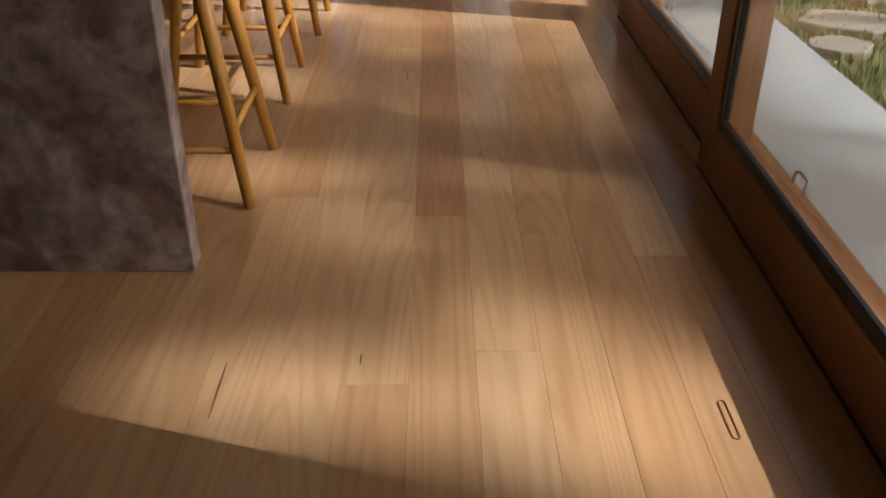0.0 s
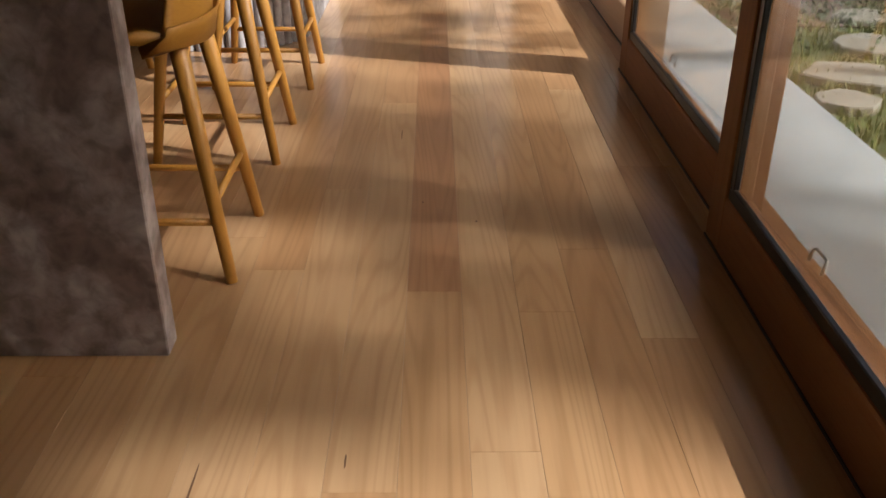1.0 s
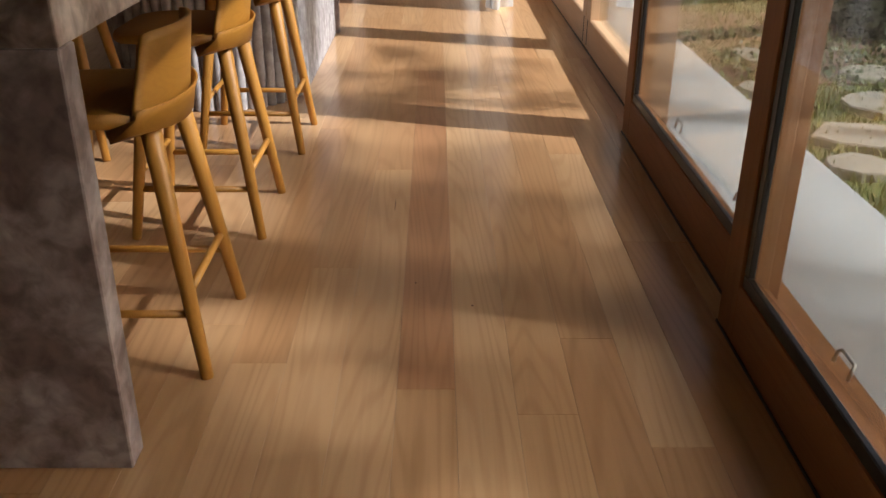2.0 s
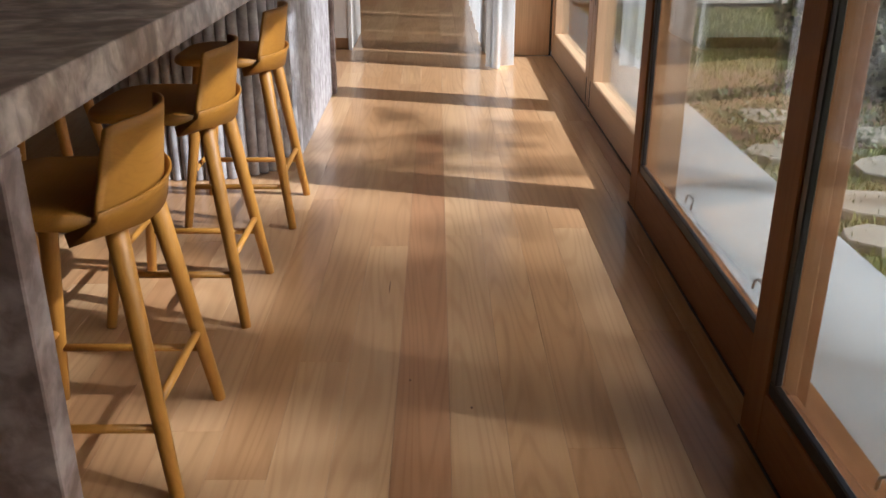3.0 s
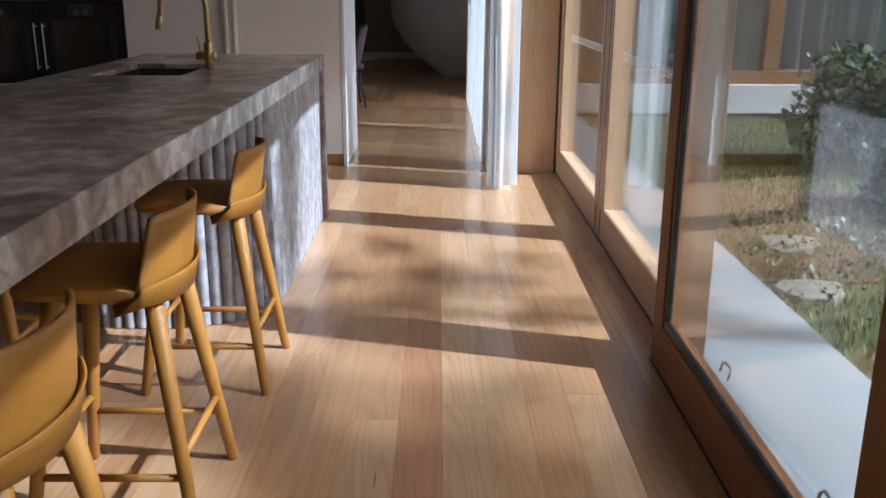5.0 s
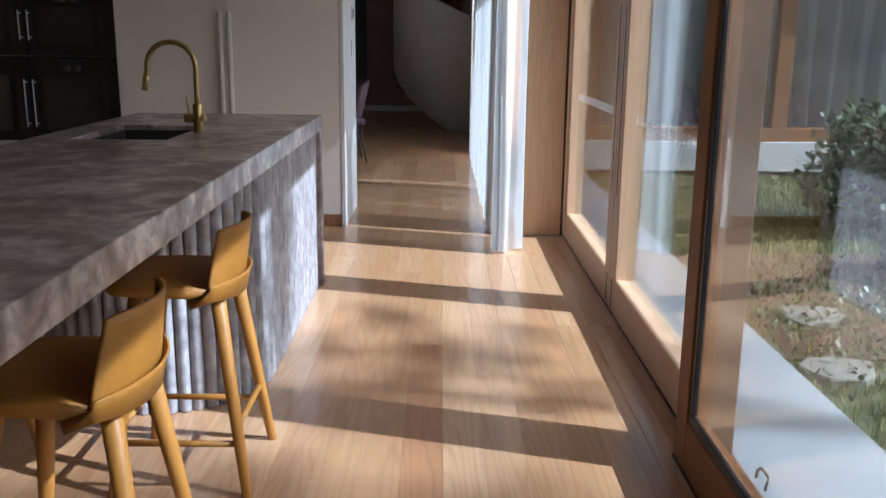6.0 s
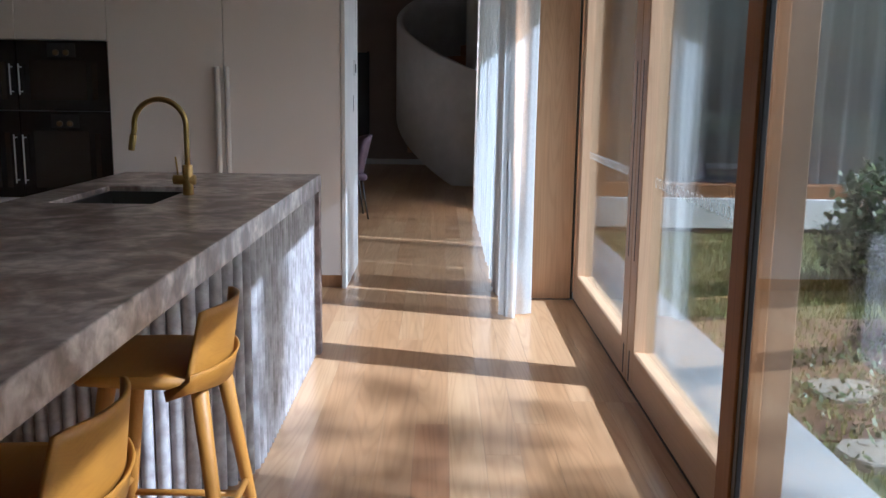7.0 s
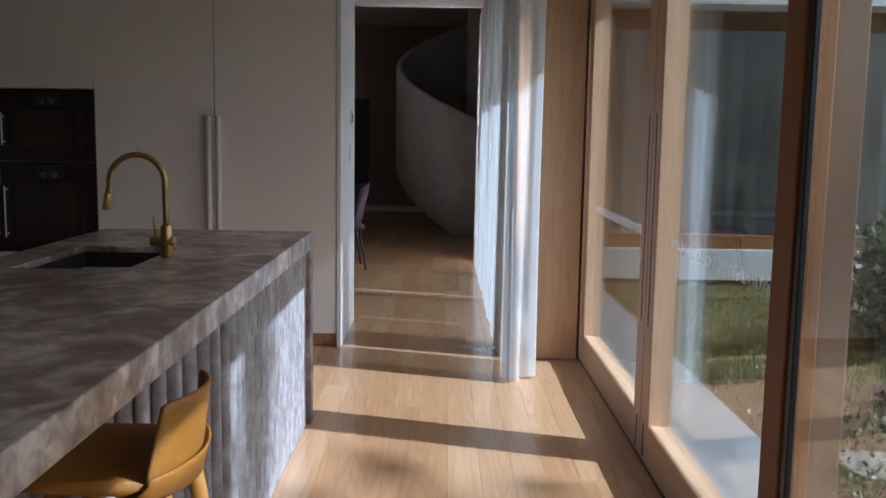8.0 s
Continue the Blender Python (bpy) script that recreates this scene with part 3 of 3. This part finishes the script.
def wall_oven(xc, z0, z1, side):
    o = holder("built_in_oven", (xc, CY, z0), "black glass built-in oven with two brass knobs", "oven", "built-in ovens")
    w, h = 0.2905, z1 - z0
    part("casing", box(-w, 0.02, 0.002, w, 0.6, h - 0.002), BLACK, o)
    d = part("door", box(-w + 0.002, -0.004, 0.004, w - 0.002, 0.018, h - 0.004, 0.002), OVEN, o)
    part("oven_window", box(-0.21, -0.0065, 0.07, 0.15, -0.0045, h - 0.125, 0.0008), OVEN_IN, d)
    # Lighter strip that stands in for a reflection in the door glass.
    part("reflection_strip", box(0.185, -0.0065, 0.07, 0.222, -0.0045, h - 0.14, 0.0008), OVEN_IN, d)
    p = part("control_panel", box(-0.09, -0.0085, h - 0.105, 0.09, -0.0045, h - 0.02, 0.001), BLACK, o)
    for x in (-0.033, 0.033):
        part("knob", rod((x, -0.008, h - 0.078), (x, -0.030, h - 0.078), 0.019, 0.017, 20, None, 0.002), DIM_BRASS, p, "round brass knob", True)
    hx = side * (w - 0.028)
    part("handle", rod((hx, -0.045, 0.10), (hx, -0.045, h - 0.15), 0.0048, 0.0048, 12, None, 0.001), STEEL, d, "slim upright steel handle", True)
    for z in (0.12, h - 0.17):
        part("handle_post", rod((hx, -0.003, z), (hx, -0.04, z), 0.004, 0.004, 8), STEEL, d)
    return o


for xc, side in ((-2.2535, -1), (-2.8365, 1), (-3.4195, -1)):
    wall_oven(xc, 0.578, 1.143, side)
    wall_oven(xc, 1.145, 1.590, side)

nib = structure("wall_nib", box(-0.620, 8.49, 0, -0.452, 8.62, CEILING), WHITE, "white wall end beside the hall opening", "wall")
panel = tagged(part("end_panel", box(-0.476, CY - 0.004, 0, -0.450, 8.46, CEILING - 0.002, 0.002), WHITE), "white end panel of the cabinets facing the hall", "panel", kind="structure")
switch = holder("light_switch", (-0.450, 8.36, 1.455), "small steel-rimmed light switch on the white panel", "light switch")
part("plate", box(0, -0.055, -0.05, 0.008, 0.055, 0.055, 0.002), STEEL, switch)
part("rocker", box(0.008, -0.03, -0.03, 0.012, 0.03, 0.03, 0.002), BLACK, switch)
slot = tagged(part("slot_pull", box(-0.450, 8.28, 1.155, -0.448, 8.30, 1.27), BLACK), "dark upright slot in the white panel", "pull")


# ---- hall: curtain, stair, chair, frame ----
def pleated(name, line, z0, z1, material, label, wave, depth, seed):
    """A hanging sheet whose pleats deepen and wander towards the hem."""
    rnd = random.Random(seed)
    pts = [Vector(p) for p in line]
    cum = [0.0]
    for a, b in zip(pts, pts[1:]):
        cum.append(cum[-1] + (b - a).length)
    n = int(cum[-1] / (wave / 14))
    phase = 0.0
    jitter = [rnd.uniform(0.75, 1.3) for _ in range(400)]
    rows = []
    cols = []
    for k in range(n + 1):
        s = cum[-1] * k / n
        i = max(j for j in range(len(pts) - 1) if cum[j] <= s + 1e-9)
        f = (s - cum[i]) / (cum[i + 1] - cum[i])
        p, way = pts[i].lerp(pts[i + 1], f), (pts[i + 1] - pts[i]).normalized()
        cols.append((p, Vector((-way.y, way.x)), way, phase))
        phase += 2 * math.pi * (cum[-1] / n) / wave * jitter[int(s / wave * 1.0) % 400]
    for j in range(13):
        v = j / 12
        row = []
        for p, side, way, ph in cols:
            d = depth * (0.65 + 0.35 * (1 - v)) * (math.sin(ph + 0.35 * math.sin(v * 3.1 + ph * 0.21)) + 0.25 * math.sin(2.3 * ph + 1.0))
            g = 0.012 * math.sin(ph * 0.5 + 4 * v)
            q = p + side * d + way * g
            row.append((q.x, q.y, z0 + (z1 - z0) * v + (0.006 * math.sin(ph * 0.7) if j == 0 else 0)))
        rows.append(row)
    ob = part(name, skin(rows), material, None, "", True)
    return tagged(ob, label, "curtain")


pleated("sheer_curtain", [(0.715, 7.12), (0.62, 7.03), (0.545, 6.985), (0.56, 7.2), (0.575, 7.5)], 0.012, 2.64, SHEER, "gathered white sheer curtain falling to the timber floor", 0.13, 0.024, 3)
for k, (ya, yb) in enumerate(((7.55, 8.44), (8.475, 9.62), (9.645, 12.1))):
    pleated("sheer_curtain", [(0.575 + 0.004 * (k % 3), ya), (0.585, yb)], 0.012, 2.62, SHEER, "white sheer curtain panel hanging along the hall window", 0.13, 0.05, 5 + k)
tagged(part("curtain_jamb", box(0.60, 12.12, 0, 1.15, 12.3, 3.3, 0.003), PANEL_WOOD), "timber jamb at the end of the hall window", "jamb", kind="structure")


def curved_stair():
    """Solid curved balustrade winding up from the floor, with treads and an inner core."""
    st = holder("curved_stair", (0.97, 16.0, 0), "white plastered curved staircase with a solid winding balustrade", "staircase")

    def ribbon(r, a0, a1, low, high, thick):
        rows = []
        for k in range(61):
            a = a0 + (a1 - a0) * k / 60
            c, s = math.cos(radians(a)), math.sin(radians(a))
            zl, zh = low(a), high(a)
            ri, ro = r - thick, r
            m = 0.02
            rows.append([(ri * c, ri * s, zl), (ro * c, ro * s, zl), (ro * c, ro * s, zh - m), ((ro - m) * c, (ro - m) * s, zh), ((ri + m) * c, (ri + m) * s, zh), (ri * c, ri * s, zh - m)])
        return skin(rows, None, True)

    part("balustrade", ribbon(1.52, 285, 15, lambda a: max(0.0, min((244 - a) * 0.0155, 0.868 + (188 - a) * 0.0108)), lambda a: min(3.28, 1.30 + (285 - a) * 0.0108), 0.10), WHITE, st, "", True)
    part("core", ribbon(0.45, 359, 0, lambda a: 0.0, lambda a: 3.29, 0.08), WHITE, st, "", True)
    for k in range(2, 14):
        a = 240 - 12.9 * k
        rows = []
        for f in range(4):
            b = radians(a - 4.3 * f)
            c, s = math.cos(b), math.sin(b)
            z = 0.19 * (k + 1)
            rows.append([(0.45 * c, 0.45 * s, z - 0.16), (1.42 * c, 1.42 * s, z - 0.16), (1.42 * c, 1.42 * s, z), (0.45 * c, 0.45 * s, z)])
        part("tread", skin(rows, None, True), BOARD, st)


curved_stair()


def dining_chair():
    c = holder("dining_chair", (-0.85, 11.25, 0), "plum velvet dining chair on thin black legs", "chair")
    rows = []
    for k in range(17):
        u = -1 + 2 * k / 16
        ring = []
        for j in range(7):
            v = j / 6
            w = 0.24 + 0.03 * v
            ring.append((0.20 + 0.10 * v - 0.10 * u * u, w * u, 0.44 + 0.42 * v * (1 - 0.10 * u * u)))
        rows.append(ring + [(x - 0.04, y, z) for x, y, z in ring[::-1]])
    part("backrest", skin(rows, None, True), VELVET, c, "", True)
    part("seat", box(-0.24, -0.25, 0.40, 0.22, 0.25, 0.47, 0.03, None, 3), VELVET, c, "", True)
    for sx, sy in ((1, 1), (1, -1), (-1, 1), (-1, -1)):
        part("leg", rod((sx * 0.17, sy * 0.17, 0.41), (sx * 0.23, sy * 0.22, 0), 0.011, 0.008, 10), BLACK, c, "slim black metal leg", True)
    c.matrix_basis = pose(-0.85, 11.25, 0, 0, 0, 12)


dining_chair()
fr = holder("picture_frame", (-1.52, 18.348, 1.22), "dark framed panel on the end wall", "picture")
part("panel", box(-0.32, -0.02, -0.78, 0.32, 0, 0.78), BLACK, fr)
part("frame", box(0.32, -0.04, -0.8, 0.36, 0, 0.8, 0.003), BLACK, fr)
down = holder("downlight", (-0.15, 10.2, 2.66), "small recessed ceiling downlight, switched off", "ceiling light")
part("trim", rod((0, 0, 0), (0, 0, -0.006), 0.06, 0.055, 24), WHITE, down)


# ---- floor slot by the doors ----
pull = holder("floor_pull", (0.667, 1.626, 0.0), "slim recessed flush pull set in the floorboards", "flush pull")
bm = bmesh.new()
ringpts = []
for k in range(24):
    a = 2 * math.pi * k / 24
    ringpts.append((0.008 * math.cos(a), 0.045 * math.copysign(1, math.sin(a)) * (1 if abs(math.sin(a)) > 1e-6 else 0) + 0.008 * math.sin(a)))
skin([[(x, y, 0.0005), (x, y, 0.0022), (x * 0.72, y * 0.965, 0.0022), (x * 0.72, y * 0.965, 0.0005)] for x, y in ringpts + ringpts[:1]], bm)
part("rim", bm, DOOR_WOOD, pull)


# ---- courtyard ----
structure("ground", box(1.685, -60, -0.30, 70, 90, -0.11), LAWN, "mown lawn and garden ground", "ground")
structure("ground_rest", box(-70, -60, -0.40, 1.685, 90, -0.31), LAWN, "lawn ground round the house", "ground")
terrace = structure("terrace", box(1.155, -3.0, -0.30, 1.690, 11.3, -0.045, 0.004), PAVING, "pale concrete terrace strip beside the house", "paving")
# Brown patch: some real soil, the rest the room floor's reflection put into colour.
structure("soil_reflection_patch", box(1.72, 5.45, -0.11, 3.4, 7.5, -0.095, 0.004), SOIL, "brown soil patch, partly standing in for the floor's reflection in the glass", "garden bed")


def flagstone(x, y, rx, ry, turn, seed):
    rnd = random.Random(seed)
    ring = []
    for k in range(9):
        a = 2 * math.pi * k / 9 + rnd.uniform(-0.2, 0.2)
        r = rnd.uniform(0.82, 1.08)
        ring.append((rx * r * math.cos(a), ry * r * math.sin(a)))
    rows = [[(px * s, py * s, z) for px, py in ring] for s, z in ((1.0, -0.04), (1.0, 0.028), (0.96, 0.036))]
    ob = part("flagstone", skin(rows, None, True), FLAG)
    ob.matrix_basis = pose(x, y, -0.105, 0, 0, turn)
    tagged(ob, "irregular sandstone stepping flag set in the grass", "paving stone", "stepping flags")


for k, (x, y, rx, ry, a) in enumerate(((2.06, 4.47, 0.24, 0.20, -15), (1.87, 4.10, 0.15, 0.14, 10), (1.91, 5.28, 0.19, 0.15, 0), (2.5, 4.05, 0.22, 0.19, 30), (2.35, 5.0, 0.2, 0.17, 50), (2.05, 3.45, 0.2, 0.16, 20), (1.95, 2.8, 0.2, 0.17, 0), (2.6, 5.6, 0.22, 0.18, 0), (2.1, 6.05, 0.2, 0.17, 70))):
    flagstone(x, y, rx, ry, a, 20 + k)


def scatter(name, count, spots, size, material, label, category, seed, upright, parent=None):
    """Many small leaves or blades as one mesh; spots() gives a place and how far it may lean."""
    rnd = random.Random(seed)
    verts, faces = [], []
    for _ in range(count):
        p = spots(rnd)
        if p is None:
            continue
        a, lean = rnd.uniform(0, 2 * math.pi), rnd.uniform(0, 0.6) if upright else rnd.uniform(-1.2, 1.2)
        s = size * rnd.uniform(0.6, 1.3)
        side = Vector((math.cos(a), math.sin(a), 0))
        up = (Vector((0, 0, 1)) * math.cos(lean) + Vector((-math.sin(a), math.cos(a), 0)) * math.sin(lean)) if upright else (Vector((-math.sin(a), math.cos(a), 0)) * math.cos(lean) + Vector((0, 0, 1)) * math.sin(lean))
        n = len(verts)
        wide = 0.09 if upright else 0.32
        b = Vector(p)
        verts += [b - side * s * wide * 0.6, b + side * s * wide * 0.6, b + up * s * 0.55 + side * s * wide, b + up * s, b + up * s * 0.55 - side * s * wide]
        faces.append((n, n + 1, n + 2, n + 3, n + 4))
    me = bpy.data.meshes.new(name)
    me.from_pydata([tuple(v) for v in verts], [], faces)
    me.materials.append(material)
    ob = new(name, me)
    ob.parent = parent
    if parent is None:
        tagged(ob, label, category, kind="stuff")
    return ob


def lawn_spot(r):
    x, y = r.uniform(1.71, 5.2), r.uniform(2.2, 11.0)
    if 5.35 < y < 7.5 and x < 3.4 and r.random() < 0.35:
        return None
    return (x, y, -0.112)


scatter("grass", 42000, lawn_spot, 0.05, BLADE, "short green and straw-coloured lawn grass", "grass", 7, True)
scatter("ground_cover", 1500, lambda r: (r.uniform(1.72, 3.4), r.gauss(5.9, 0.5), r.uniform(-0.09, -0.03)), 0.035, LEAF, "low leafy ground cover in the garden bed", "ground cover", 8, False)


def bush(x, y, rx, ry, h, seed, blooms):
    b = holder("garden_bush", (x, y, -0.11), "dense green flowering bush beside the terrace lawn", "bush")
    rnd = random.Random(seed)
    for k in range(7):
        a = 2 * math.pi * k / 7
        tip = (math.cos(a) * rx * 0.6, math.sin(a) * ry * 0.6, h * rnd.uniform(0.6, 0.85))
        part("stem", tube([(0.04 * math.cos(a), 0.04 * math.sin(a), 0), (tip[0] * 0.4, tip[1] * 0.4, tip[2] * 0.55), tip], lambda f: 0.014 - 0.009 * f, 6), BARK, b)

    lumps = [(rnd.uniform(-0.6, 0.6) * rx, rnd.uniform(-0.6, 0.6) * ry, h * rnd.uniform(0.3, 0.78), rnd.uniform(0.22, 0.36)) for _ in range(26)]

    def spot(r):
        cx, cy, cz, rad = r.choice(lumps)
        v = Vector((r.gauss(0, 1), r.gauss(0, 1), r.gauss(0, 1))).normalized() * rad * r.uniform(0.6, 1.0)
        return (cx + v.x, cy + v.y, max(0.02, cz + v.z))

    scatter("foliage", 6500, spot, 0.065, LEAF, "", "", seed + 1, False, b)
    if blooms:
        scatter("bloom", blooms, spot, 0.04, BLOOM, "", "", seed + 2, False, b)


bush(3.55, 8.35, 0.75, 0.6, 0.95, 41, 160)
bush(4.9, 8.6, 0.8, 0.6, 0.9, 51, 120)
bush(3.3, 6.75, 0.35, 0.3, 0.30, 61, 60)


# ---- the wing across the courtyard ----
FY = 11.10
wing = holder("courtyard_wing", (1.70, FY, 0), "white and timber house wing with curtained windows across the lawn", "house")
part("plinth", box(-0.02, 0, -0.05, 9.0, 0.5, 0.262, 0.006), WHITE, wing)
# Black set-back strip: the shadow below the plinth, put into its colour.
part("plinth_shadow", box(0.0, 0.18, -0.3, 9.0, 0.5, -0.055), BLACK, wing)
part("sill", box(0, 0.05, 0.262, 9.0, 0.30, 0.40, 0.004), RAIL_WOOD, wing)
part("lintel", box(0, 0.05, 2.44, 9.0, 0.30, 2.61, 0.004), RAIL_WOOD, wing)
part("fascia", box(-0.6, -0.35, 2.61, 9.4, 0.5, 3.05, 0.006), WHITE, wing)
part("roof", box(-0.6, 0.5, 2.9, 9.4, 6.0, 3.05), PLASTER, wing)
part("wall", box(1.75, 1.2, -0.1, 9.0, 1.3, 2.65), PLASTER, wing)
for k in range(6):
    x = 0.0 if k == 0 else 0.15 + 1.86 * k
    if x < 9:
        part("mullion", box(x, 0.06, 0.40, x + 0.16, 0.22, 2.44, 0.004), DOOR_WOOD, wing)
for k in range(5):
    x0 = (0.0 if k == 0 else 0.15 + 1.86 * k) + 0.16
    x1 = min(9.0, 0.15 + 1.86 * (k + 1))
    w = part("pane", box(x0, 0.12, 0.40, x1, 0.128, 2.44), GLASS, wing)
    w.visible_shadow = False
pleated("sheer_curtain", [(1.85, FY + 0.42), (10.6, FY + 0.42)], 0.30, 2.60, SHEER_FAR, "grey sheer curtains drawn behind the courtyard windows", 0.26, 0.075, 9)


# ---- the tree that dapples the sun ----
def shade_tree(base, height, girth, canopy, gaps, seed, leaf):
    """canopy: rows of middle y, middle z, spread in y and in z, clumps, leaves in each clump, clump radius.
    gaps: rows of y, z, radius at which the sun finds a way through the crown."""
    t = holder("garden_tree", base, "tall broad-leaved garden tree shading the terrace", "tree")
    rnd = random.Random(seed)
    part("trunk", tube([(0, 0, -0.2), (0.2, 0.05, height * 0.35), (-0.15, 0.1, height * 0.7), (0.05, 0, height * 0.96)], lambda f: girth * (1 - 0.76 * f), 12), BARK, t, "", True)
    for cy, cz, sy, sz, clumps, leaves, radius in canopy:
        for k in range(clumps):
            deep = rnd.uniform(-1.2, 1.2) * girth * 3
            tip = Vector((deep, cy + (2 * ((k * 0.61803 + 0.13 * rnd.random()) % 1) - 1) * sy - base[1] + deep * SUN_WAY.y / SUN_WAY.x, cz + (2 * ((k + 0.5 * rnd.random()) / clumps) - 1) * sz - base[2] + deep * SUN_WAY.z / SUN_WAY.x))
            if k % 3 == 0:
                start = Vector((0, 0, min(height * 0.95, tip.z * 0.86)))
                part("limb", tube([start, start.lerp(tip, 0.5) + Vector((0, 0, 0.3)), tip], lambda q: girth * (0.12 - 0.1 * q), 6), BARK, t)

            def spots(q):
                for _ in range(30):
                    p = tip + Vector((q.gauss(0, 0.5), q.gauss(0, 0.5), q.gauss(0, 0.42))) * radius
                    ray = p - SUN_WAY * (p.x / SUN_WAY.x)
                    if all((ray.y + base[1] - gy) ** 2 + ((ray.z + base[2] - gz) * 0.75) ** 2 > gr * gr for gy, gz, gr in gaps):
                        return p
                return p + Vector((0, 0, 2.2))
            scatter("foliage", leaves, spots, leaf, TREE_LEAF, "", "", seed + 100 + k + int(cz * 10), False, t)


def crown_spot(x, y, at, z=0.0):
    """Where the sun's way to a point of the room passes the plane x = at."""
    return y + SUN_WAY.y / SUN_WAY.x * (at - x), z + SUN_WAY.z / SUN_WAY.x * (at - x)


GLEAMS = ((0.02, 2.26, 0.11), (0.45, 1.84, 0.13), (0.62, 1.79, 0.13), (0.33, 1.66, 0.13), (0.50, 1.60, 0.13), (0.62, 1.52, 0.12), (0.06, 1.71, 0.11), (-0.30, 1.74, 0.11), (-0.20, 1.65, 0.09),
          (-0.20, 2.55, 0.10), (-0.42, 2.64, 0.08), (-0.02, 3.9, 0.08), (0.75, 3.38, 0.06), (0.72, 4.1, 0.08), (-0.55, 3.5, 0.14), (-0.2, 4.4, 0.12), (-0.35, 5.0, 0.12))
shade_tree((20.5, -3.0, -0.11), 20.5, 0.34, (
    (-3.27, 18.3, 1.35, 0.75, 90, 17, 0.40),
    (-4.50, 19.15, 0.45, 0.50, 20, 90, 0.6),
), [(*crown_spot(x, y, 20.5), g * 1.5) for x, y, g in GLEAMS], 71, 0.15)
FINGERS = ((0.42, 5.15, 0.06, 0.04, 3, 20, 0.17), (0.20, 5.25, 0.07, 0.04, 3, 18, 0.17), (-0.05, 5.75, 0.10, 0.03, 3, 16, 0.16), (0.62, 4.72, 0.07, 0.03, 3, 16, 0.15), (0.14, 4.85, 0.10, 0.03, 3, 16, 0.16),
           (0.55, 5.5, 0.06, 0.03, 2, 14, 0.14), (-0.25, 4.75, 0.08, 0.05, 4, 20, 0.2), (-0.3, 5.3, 0.06, 0.04, 2, 14, 0.16))
FLANK = ((5.08, 0.45, 0.06, 0.16, 5, 24, 0.2), (5.25, 0.50, 0.08, 0.14, 5, 24, 0.2), (5.2, 0.15, 0.08, 0.08, 3, 12, 0.18))
shade_tree((12.0, 1.6, -0.11), 9.6, 0.14, [(*crown_spot(x, y, 12.0), *rest) for x, y, *rest in FINGERS] + [(*crown_spot(-0.43, y, 12.0, z), *rest) for y, z, *rest in FLANK], [], 33, 0.10)


# ---- floorboards ----
WIDE = 0.1305
board_meshes = {}


def board_mesh(length, mat, wide):
    key = (round(length, 2), mat.name, wide)
    if key not in board_meshes:
        me = bpy.data.meshes.new("floorboard")
        bm = box(-wide / 2 + 0.0002, 0.0002, -0.018, wide / 2 - 0.0002, key[0] - 0.0002, 0.0, 0.0005)
        bm.to_mesh(me)
        bm.free()
        me.materials.append(mat)
        board_meshes[key] = me
    return board_meshes[key]


rnd = random.Random(12)
bm_rest = bmesh.new()
for col in range(-37, 5):
    x = 0.088 + WIDE * (col + 0.5)
    wide = WIDE
    y = ROOM_Y0 - rnd.uniform(0.0, 1.6)
    if col == 0:
        y = 2.415 - 1.9 * 2
    while y < 18.3:
        length = round(rnd.choice((1.5, 1.8, 2.1, 2.4, 2.7)), 2)
        red = False
        if col == 0:
            length = 1.9 if y < 2.3 else (2.9 if y < 2.6 else length)
            red = 2.3 < y < 2.6
        y0, y1 = max(y, ROOM_Y0), min(y + length, 18.35)
        if y1 - y0 > 0.03:
            if -1.6 < x and y0 < 12.5:
                ob = new("floorboard", board_mesh(y1 - y0, BOARD_RED if red else BOARD, wide))
                ob.parent = floor
                ob.location = (x, y0, 0)
            else:
                box(x - wide / 2 + 0.0006, y0 + 0.0006, -0.018, x + wide / 2 - 0.0006, y1 - 0.0006, 0.0, 0, bm_rest)
        y += length
rest = part("floorboards", bm_rest, BOARD_FAR, floor)
rest["kind"] = "stuff"
# the border strip along the doors
y = ROOM_Y0
while y < 7.53:
    length = min(2.4, 7.53 - y)
    for x0, x1 in ((0.7405, 0.888),):
        ob = new("floorboard", board_mesh(length, BOARD, round(x1 - x0, 4)))
        ob.parent, ob.location = floor, ((x0 + x1) / 2, y, 0)
    for x0, x1, ylim in ((0.8885, 0.964, 2.725), (0.9645, 1.028, 4.29)):
        a, b = max(y, ylim), y + length
        if b - a > 0.05:
            ob = new("floorboard", board_mesh(b - a, BOARD, round(x1 - x0, 4)))
            ob.parent, ob.location = floor, ((x0 + x1) / 2, a, 0)
    y += length


def knot(x, y, length, wide):
    """A dark gum mark in the timber, a hair above the boards."""
    ring = [(wide * math.cos(2 * math.pi * q / 10) * (1 + 0.25 * math.sin(3.0 * q)), length * math.sin(2 * math.pi * q / 10)) for q in range(10)]
    ob = part("knot", skin([[(px, py, 0.0002) for px, py in ring], [(px * 0.8, py * 0.8, 0.0006) for px, py in ring]], None, True), KNOT, floor, "dark gum knot")
    ob.location = (x, y, 0)


for x, y, length, wide in ((0.271, 2.80, 0.006, 0.003), (0.120, 2.928, 0.005, 0.003), (0.041, 3.49, 0.05, 0.0018), (-0.27, 1.72, 0.09, 0.0022), (-0.008, 1.81, 0.02, 0.002)):
    knot(x, y, length, wide)
